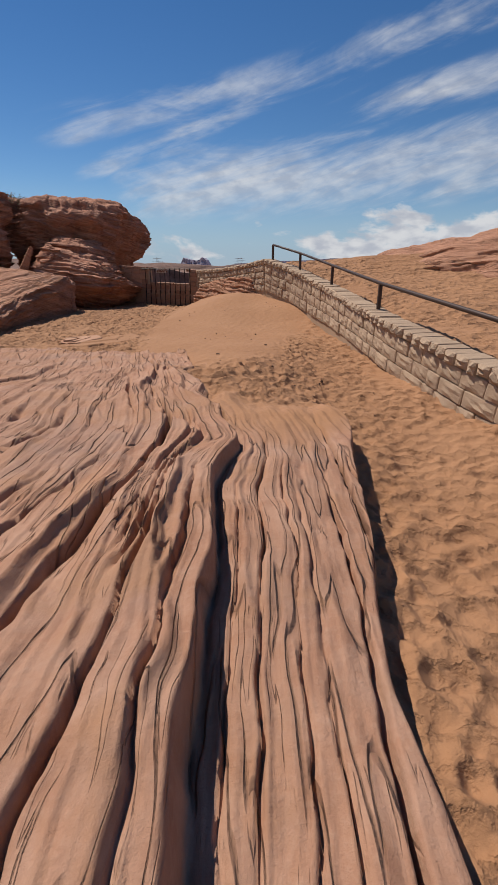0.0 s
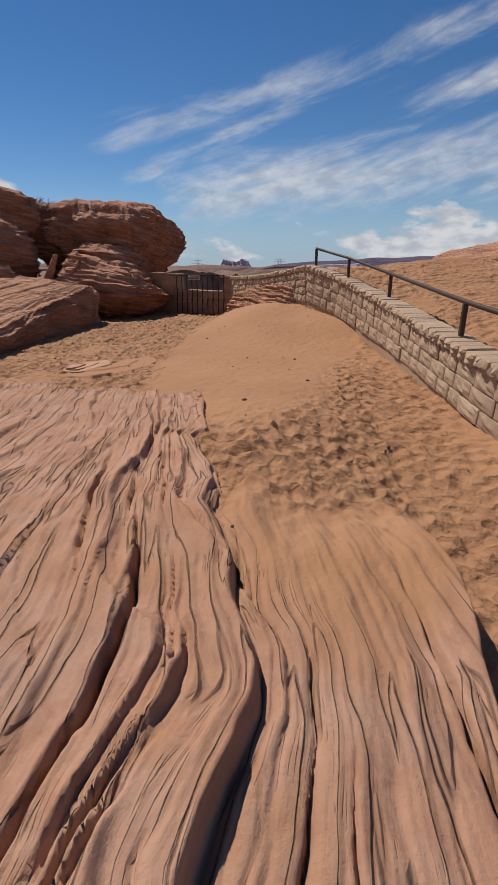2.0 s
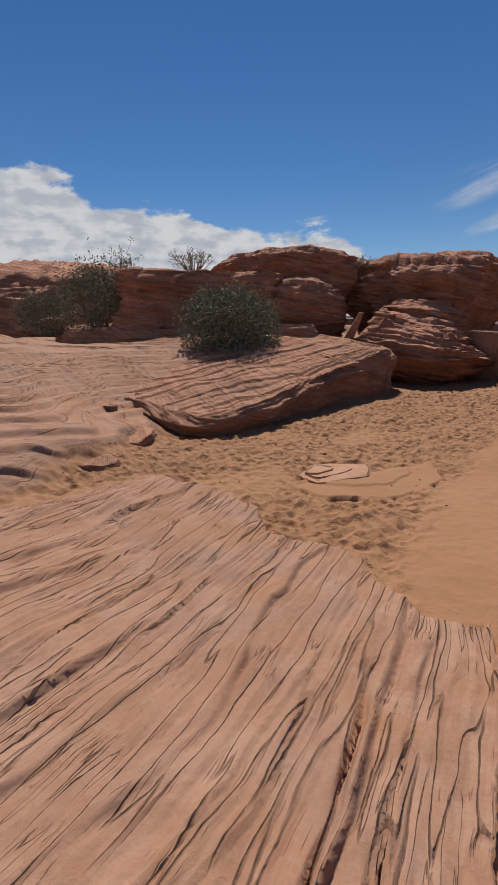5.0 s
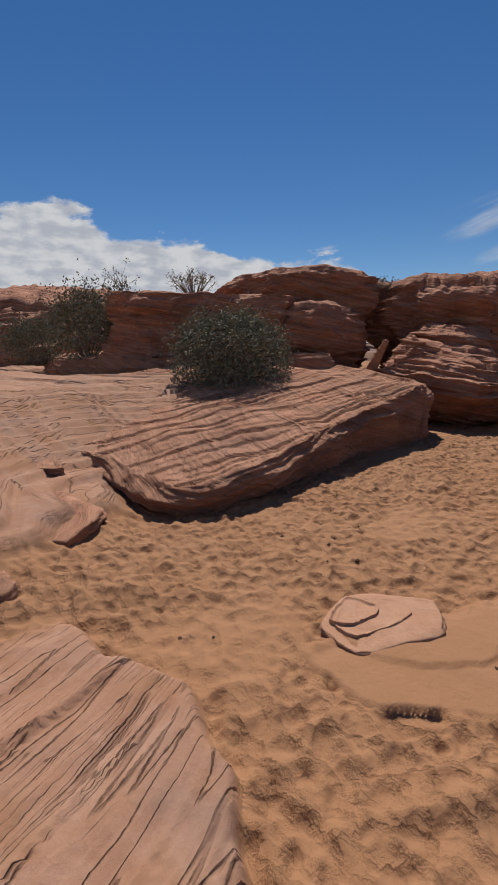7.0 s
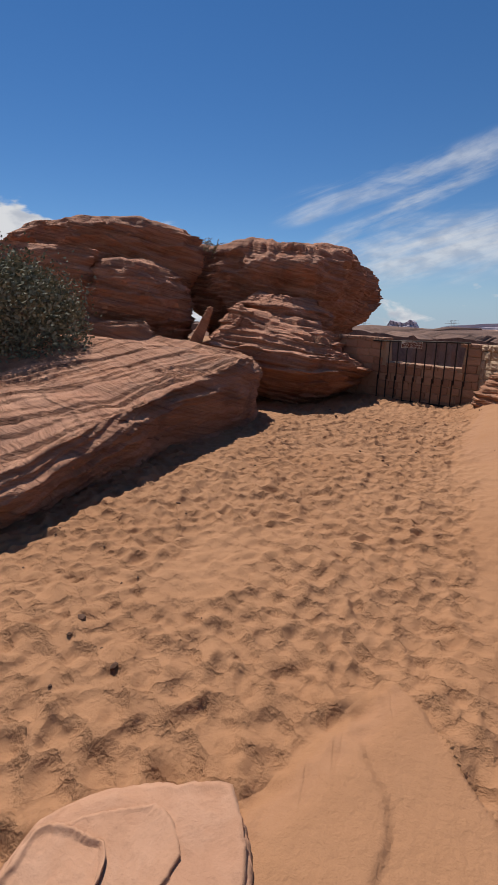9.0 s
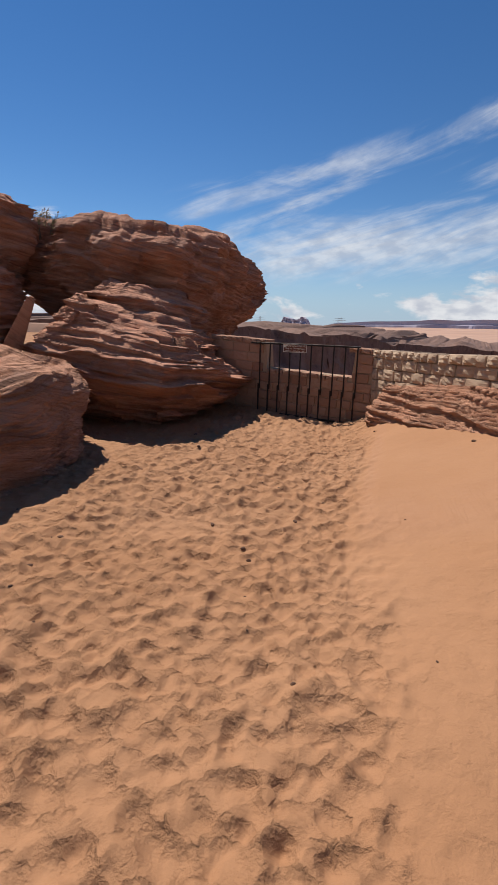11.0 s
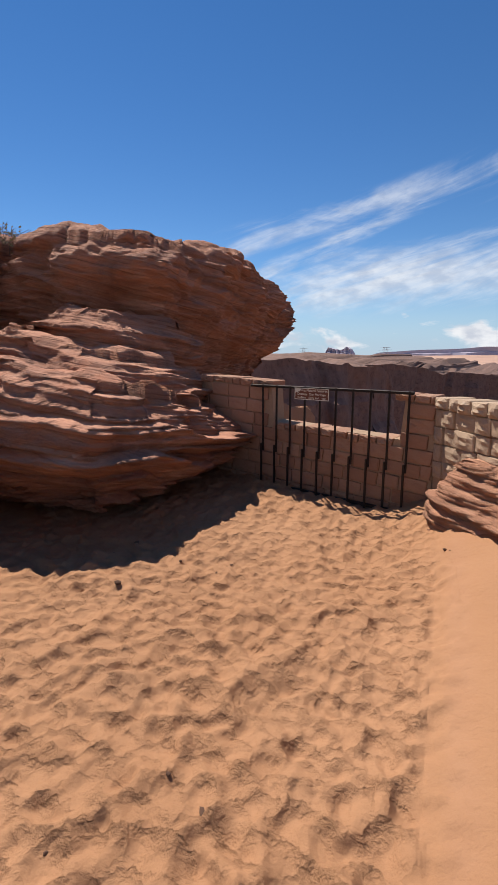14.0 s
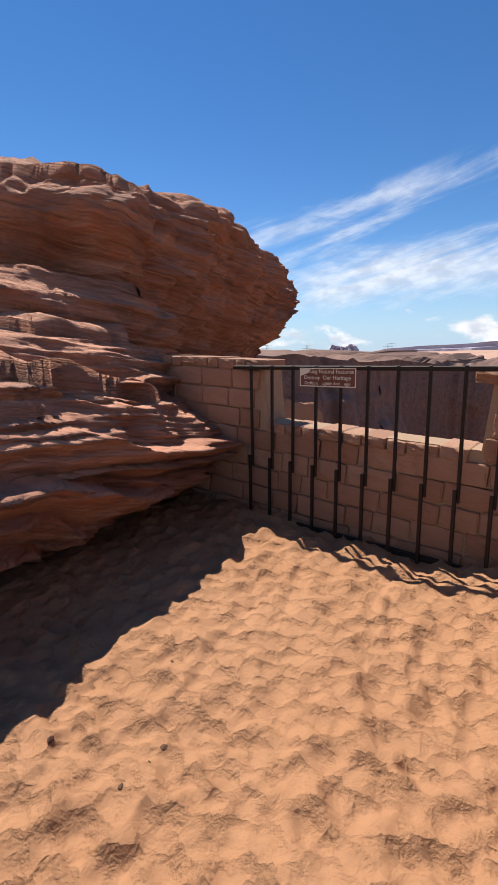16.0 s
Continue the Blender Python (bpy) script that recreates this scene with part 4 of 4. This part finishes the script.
def stone_wall(name, course, label, meshes, courses, length, thick, cap_h, cap_len, seed, skip=None, side=-1):
    rs = random.Random(seed)
    root = tagged(new(name), label, "stone wall", kind="structure")
    # mortar core, set back behind the stones
    bm = bmesh.new()
    N = int(course.length / 0.05) + 2
    prev = None
    for i in range(N):
        s = course.length * i / (N - 1)
        x, y, zb, zt = course.at(s)
        a = course.angle(s)
        nx_, ny_ = math.sin(a), -math.cos(a)
        t = zt - cap_h * 0.6
        if skip:
            t = min(t, skip(s, t))
        q = [bm.verts.new(c) for c in ((x - nx_ * 0.03, y - ny_ * 0.03, zb - 0.3), (x - nx_ * 0.03, y - ny_ * 0.03, t), (x - nx_ * (thick - 0.03), y - ny_ * (thick - 0.03), t), (x - nx_ * (thick - 0.03), y - ny_ * (thick - 0.03), zb - 0.3))]
        if prev:
            for k in range(4):
                bm.faces.new((prev[k], q[k], q[(k + 1) % 4], prev[(k + 1) % 4]))
        else:
            bm.faces.new(q[::-1])
        prev = q
    bm.faces.new(prev)
    bmesh.ops.recalc_face_normals(bm, faces=bm.faces)
    part("core", bm, MORTAR, root)
    for c in range(courses):
        s = -rs.uniform(0, length * 0.6)
        while s < course.length:
            L = length * rs.uniform(0.65, 1.35)
            a0, a1 = max(0, s), min(course.length, s + L)
            s += L
            if a1 - a0 < 0.09:
                continue
            m = (a0 + a1) / 2
            x, y, zb, zt = course.at(m)
            H = (zt - cap_h - zb + 0.10) / courses
            z = zb - 0.10 + (c + 0.5) * H
            if skip and z + H * 0.5 > skip(m, 99) + 0.02:
                continue
            an = course.angle(m)
            sl = math.atan2(course.at(a1)[2 if c < 1 else 3] - course.at(a0)[2 if c < 1 else 3], a1 - a0)
            out = rs.uniform(-0.012, 0.016)
            d = thick * 0.48
            nx_, ny_ = math.sin(an), -math.cos(an)
            put_stone("block", rs.choice(meshes), root, (x + nx_ * (out - d / 2), y + ny_ * (out - d / 2), z), an, a1 - a0 - 0.012, d, H - 0.012, -sl)
    s = 0
    while s < course.length - 0.05:
        L = cap_len * rs.uniform(0.7, 1.4)
        a0, a1 = s, min(course.length, s + L)
        s += L
        m = (a0 + a1) / 2
        x, y, zb, zt = course.at(m)
        an = course.angle(m)
        t = min(zt, skip(m, 99)) if skip else zt
        h = cap_h * rs.uniform(0.85, 1.1)
        nx_, ny_ = math.sin(an), -math.cos(an)
        sl = math.atan2(course.at(a1)[3] - course.at(a0)[3], a1 - a0)
        put_stone("cap_stone", rs.choice(meshes), root, (x - nx_ * thick / 2 + nx_ * rs.uniform(0, 0.02), y - ny_ * thick / 2, t - h / 2 + rs.uniform(-0.008, 0.012)), an, a1 - a0 - 0.01, thick + 0.03, h, -sl)
    return root


# retaining wall, its face towards the walker (walked from its far end)
wall_a = Course([(WALL_X[i], WALL_Y[i], WALL_BASE[i], WALL_TOP[i]) for i in range(len(WALL_Y) - 1, -1, -1)])
stone_wall("wall_east", wall_a, "pale cut sandstone retaining wall with thin cap stones", PALE, 3, 0.42, 0.34, 0.15, 0.19, 3)
wall_b = Course([(-2.36, 21.48, 0.3, 1.24), (-1.60, 19.85, 0.5, 1.28), (-0.80, 18.25, 0.6, 1.36), (0.0, 16.7, 0.7, 1.50), (0.50, 15.62, 0.7, 1.62)])
stone_wall("wall_northeast", wall_b, "rough pale sandstone block wall above the striped ledge", PALE, 4, 0.36, 0.34, 0.15, 0.22, 4)
GATE_A, GATE_B = Vector((-6.25, 23.03, 0)), Vector((-2.36, 21.48, 0))
GDIR = (GATE_B - GATE_A).normalized()
GNRM = Vector((GDIR.y, -GDIR.x, 0))
GANG = math.atan2(GDIR.y, GDIR.x)
gate_course = Course([(GATE_A.x, GATE_A.y, -0.36, 1.42), (GATE_B.x, GATE_B.y, -0.36, 1.24)])
GL = gate_course.length


def gate_dip(s, t):
    return 0.70 - 0.03 * (s - 1.6) if 1.62 < s < GL - 0.42 else 99


stone_wall("wall_north", gate_course, "red sandstone block wall with a lowered middle", REDS, 8, 0.42, 0.36, 0.11, 0.20, 5, gate_dip)


# ---- handrail on the retaining wall ----
def handrail():
    root = tagged(new("handrail"), "dark brown steel handrail on short posts along the wall", "railing")
    ss = (0.15, 1.75, 4.2, 7.6, 11.1, 14.6)
    tops = []
    for s in ss:
        x, y, zb, zt = wall_a.at(s)
        an = wall_a.angle(s)
        x, y = x - math.sin(an) * 0.20, y + math.cos(an) * 0.20
        bm = bmesh.new()
        box(bm, (-0.03, -0.03, -0.05), (0.03, 0.03, 0.43), 0.006)
        o = part("post", bm, RAIL, root)
        o.matrix_basis = Matrix.Translation((x, y, zt)) @ Matrix.Rotation(an, 4, "Z")
        tops.append(Vector((x, y, zt + 0.44)))
    bm = bmesh.new()
    pts = [tops[0]]
    for a, b in zip(tops, tops[1:]):
        pts += [a.lerp(b, k) for k in (0.33, 0.67, 1.0)]
    tube(bm, pts, 0.032, 8)
    part("rail", bm, RAIL, root, smooth=True)


handrail()


# ---- barred gate across the lowered wall, and its sign ----
def gate():
    root = tagged(new("barred_gate"), "black iron barred fence fixed across the low wall", "fence")
    M = Matrix.Translation((GATE_A.x + GNRM.x * 0.09, GATE_A.y + GNRM.y * 0.09, 0)) @ Matrix.Rotation(GANG, 4, "Z")
    s0, s1 = 1.52, GL - 0.30
    bm = bmesh.new()
    box(bm, (s0 - 0.25, -0.025, 1.255), (s1 + 0.05, 0.02, 1.295), 0.006)
    o = part("top_rail", bm, IRON, root)
    o.matrix_basis = M
    n = 10
    rs = random.Random(8)
    for i in range(n):
        s = s0 + (s1 - s0) * i / (n - 1)
        bm = bmesh.new()
        box(bm, (-0.013, -0.013, -0.50 + 0.72), (0.013, 0.013, 1.30), 0.003)
        o = part("bar", bm, IRON, root)
        o.matrix_basis = M @ Matrix.Translation((s, -0.015, 0)) @ Matrix.Rotation(rs.gauss(0, 0.004), 4, "Y")
        bm = bmesh.new()
        box(bm, (-0.024, -0.016, -0.45), (0.004, 0.012, 0.34), 0.003)
        q = part("lower_bar", bm, IRON, o)
        q.matrix_basis = Matrix.Translation((-0.008, -0.022, 0))
    bm = bmesh.new()
    box(bm, (s0, -0.02, -0.36), (s1, 0.02, -0.31), 0.006)
    o = part("bottom_rail", bm, IRON, root)
    o.matrix_basis = M
    sroot = tagged(new("sign"), "small worn brown sign with cream lettering on the fence", "sign")
    sroot.matrix_basis = M @ Matrix.Translation((2.45, -0.05, 1.19))
    bm = bmesh.new()
    box(bm, (-0.29, -0.006, -0.085), (0.29, 0.006, 0.085), 0.003)
    part("plate", bm, SIGN, sroot)
    bm = bmesh.new()
    for lo, hi in (((-0.29, -0.01, 0.078), (0.29, -0.006, 0.085)), ((-0.29, -0.01, -0.085), (0.29, -0.006, -0.076)), ((-0.29, -0.01, -0.076), (-0.282, -0.006, 0.078)), ((0.282, -0.01, -0.076), (0.29, -0.006, 0.078))):
        box(bm, lo, hi)
    part("border", bm, LETTER, sroot, "cream painted border")
    bm = bmesh.new()
    vs = [bm.verts.new(c) for c in ((-0.28, -0.0085, 0.076), (-0.17, -0.0085, 0.076), (-0.20, -0.0085, 0.04), (-0.28, -0.0085, 0.012))]
    bm.faces.new(vs)
    part("worn_patch", bmesh_thick(bm), LETTER, sroot, "bare pale worn corner")
    for text, x, z in (("cing Natural Features", 0.045, 0.038), ("Destroy  Our Heritage", 0.0, -0.018), ("Graffiti is    sightly And    egal", 0.0, -0.066)):
        cu = bpy.data.curves.new("lettering", "FONT")
        cu.body, cu.size, cu.align_x, cu.extrude = text, 0.052 if z > -0.05 else 0.040, "CENTER", 0.001
        t = new("lettering_source", cu)
        me = bpy.data.meshes.new_from_object(t.evaluated_get(bpy.context.evaluated_depsgraph_get()))
        bpy.data.objects.remove(t)
        me.materials.clear()
        me.materials.append(LETTER)
        o = new("lettering", me)
        o.parent = sroot
        o.matrix_basis = Matrix.Translation((x, -0.009, z)) @ Matrix.Rotation(math.pi / 2, 4, "X")


def bmesh_thick(bm):
    r = bmesh.ops.extrude_face_region(bm, geom=list(bm.faces))
    bmesh.ops.translate(bm, verts=[v for v in r["geom"] if isinstance(v, bmesh.types.BMVert)], vec=(0, 0.003, 0))
    bmesh.ops.recalc_face_normals(bm, faces=bm.faces)
    return bm


gate()


# ---- the canyon beyond ----
def canyon_rim(name, pts, depth, seed, label, inland=400, back=(0.25, 1.0)):
    """A cliff under a rim line, with the plateau behind it."""
    p = np.array(pts, float)
    seg = np.concatenate([[0], np.cumsum(np.linalg.norm(np.diff(p[:, :2], axis=0), axis=1))])
    n = 420
    s = np.linspace(0, seg[-1], n)
    x, y, z = (np.interp(s, seg, p[:, i]) for i in range(3))
    x = x + 5 * fbm(s * 0.03, 0 * s, 0, seed, 4)
    y = y + 10 * fbm(s * 0.025, 0 * s, 0, seed + 1, 4)
    z = z + 1.6 * fbm(s * 0.04, 0 * s, 0, seed + 2, 4)
    rows = []
    bx, by = back
    for j in range(50):
        f = j / 49
        q = depth * (1 - f)
        out = 26 * (1 - f) ** 1.6 + 3.5 * fbm(s * 0.03, q * 0.05, 0, seed + 3, 4) + 1.6 * np.floor(q / 7 + 0.4 * fbm(s * 0.02, 0 * s, 0, seed + 4, 2)) * 0.5
        rows.append(np.column_stack([x - bx * out, y - by * out, z - q]))
    base = rows[-1]
    for d in (6, 14, 26, 45, 75, 120, 200, inland):
        rows.append(np.column_stack([base[:, 0] + bx * d, base[:, 1] + by * d, base[:, 2] + 2.2 * fbm(s * 0.05, d * 0.05 + 0 * s, 0, seed + 5, 4) * min(1, d / 14) - 0.004 * d]))
    v = np.vstack(rows)
    f = []
    for r in range(len(rows) - 1):
        for k in range(n - 1):
            a = r * n + k
            f.append((a, a + 1, a + n + 1, a + n))
    me = bpy.data.meshes.new(name)
    me.from_pydata(v.tolist(), [], f)
    me.materials.append(FAR_ROCK_SHADED)
    return tagged(new(name, me), label, "canyon", kind="structure")


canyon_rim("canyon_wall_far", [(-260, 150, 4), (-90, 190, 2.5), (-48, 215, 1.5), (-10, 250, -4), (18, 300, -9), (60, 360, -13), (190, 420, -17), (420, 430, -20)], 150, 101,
           "far canyon cliff of layered sandstone, shade darkened into its colour", 300)
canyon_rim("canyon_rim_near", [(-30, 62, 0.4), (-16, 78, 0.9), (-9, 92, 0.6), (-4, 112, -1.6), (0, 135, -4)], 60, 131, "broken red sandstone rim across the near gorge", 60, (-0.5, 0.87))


def plain_far():
    xs_ = steps([(-4000, 0), (4000, 160)])
    ys_ = steps([(420, 0), (1200, 60), (4200, 150)])
    a, b = np.meshgrid(xs_, ys_)
    z = -22 + 14 * sst(b, 700, 4000) + 5 * fbm(a * 0.004, b * 0.006, 0, 141, 4)
    tagged(grid_object("desert_plain", xs_, ys_, z, {}, DESERT), "hazy reddish desert plain beyond the canyon", "desert", kind="structure")
    for nm, x0, x1, h, y0, sd in (("mesa", -150, 3400, 58, 3600, 5), ("mesa", 1100, 3600, 92, 4000, 6), ("butte", -560, -330, 62, 3900, 7), ("mesa", -3600, -1200, 45, 4000, 8)):
        t = np.linspace(0, 1, 160)
        xx = x0 + (x1 - x0) * t
        top = h * np.minimum(1, np.minimum(t, 1 - t) * 9) ** 0.6 * (0.82 + 0.22 * fbm(t * 9, 0 * t, 0, 150 + sd, 3))
        rows = [np.column_stack([xx, y0 + 14 * fbm(t * 30, 0 * t + q, 0, 160 + sd, 3) + q * 50, -30 + (top + 30) * f]) for q, f in ((-1.0, 0.0), (-0.5, 0.55), (-0.1, 0.62), (0, 1.0), (6, 1.0), (7, 0.0))]
        v = np.vstack(rows)
        n = len(t)
        f = [(r * n + k, r * n + k + 1, (r + 1) * n + k + 1, (r + 1) * n + k) for r in range(len(rows) - 1) for k in range(n - 1)]
        me = bpy.data.meshes.new(nm)
        me.from_pydata(v.tolist(), [], f)
        me.materials.append(MESA)
        tagged(new(nm, me), "flat-topped mesa on the horizon, haze painted in as pale violet", "mesa", kind="structure")


plain_far()


def pylon(at, h):
    root = tagged(new("pylon"), "faint lattice steel power pylon on the plateau", "pylon")
    root.location = at
    for i, (dx_, dy_) in enumerate(((-1, -1), (1, -1), (1, 1), (-1, 1))):
        bm = bmesh.new()
        tube(bm, [(dx_ * h * 0.11, dy_ * h * 0.11, 0), (dx_ * h * 0.04, dy_ * h * 0.04, h * 0.6), (dx_ * h * 0.03, dy_ * h * 0.03, h)], h * 0.008, 4)
        part("leg", bm, STEEL, root)
    for z, w in ((0.68, 0.24), (0.82, 0.30), (0.96, 0.22)):
        bm = bmesh.new()
        tube(bm, [(-w * h, 0, z * h), (w * h, 0, z * h)], h * 0.009, 4)
        part("cross_arm", bm, STEEL, root)


for x, y, z, h in ((-168, 600, -14, 38), (-122, 640, -14, 36), (-20, 900, -16, 44), (-15, 960, -16, 46)):
    pylon((x, y, z), h * 0.7)


# ---- crumbs of rock strewn on the sand ----
def crumbs():
    rs = random.Random(12)
    protos = []
    for i in range(5):
        bm = bmesh.new()
        bmesh.ops.create_icosphere(bm, subdivisions=1, radius=1.0)
        for v in bm.verts:
            v.co *= rs.uniform(0.6, 1.15)
            v.co.z *= 0.55
        me = bpy.data.meshes.new("pebble")
        bm.to_mesh(me)
        bm.free()
        me.materials.append(PEBBLE)
        protos.append(me)
    pts = []
    while len(pts) < 170:
        x, y = rs.uniform(-6.2, 1.9), rs.uniform(3.5, 20.5)
        if vn(np.array([x * 0.8]), np.array([y * 0.8]), 0, 77)[0] < 0.05:
            continue
        pts.append((x, y))
    z, rk, _, _ = ground(np.array([p[0] for p in pts]), np.array([p[1] for p in pts]))
    for (x, y), zz, r in zip(pts, z, rk):
        if r > 0.5 or (x > np.interp(y, WALL_Y, WALL_X) - 0.2) or (y > 20 and x > -3):
            continue
        s = rs.uniform(0.008, 0.024) if rs.random() < 0.85 else rs.uniform(0.025, 0.04)
        o = new("pebble", rs.choice(protos))
        o.matrix_basis = Matrix.Translation((x, y, float(zz) + s * 0.2)) @ Matrix.Rotation(rs.uniform(0, 6.28), 4, "Z") @ Matrix.Diagonal((s, s * rs.uniform(0.6, 1), s, 1))
        tagged(o, "small dark crumb of rock lying on sand", "pebble", "pebbles on the sand")


crumbs()
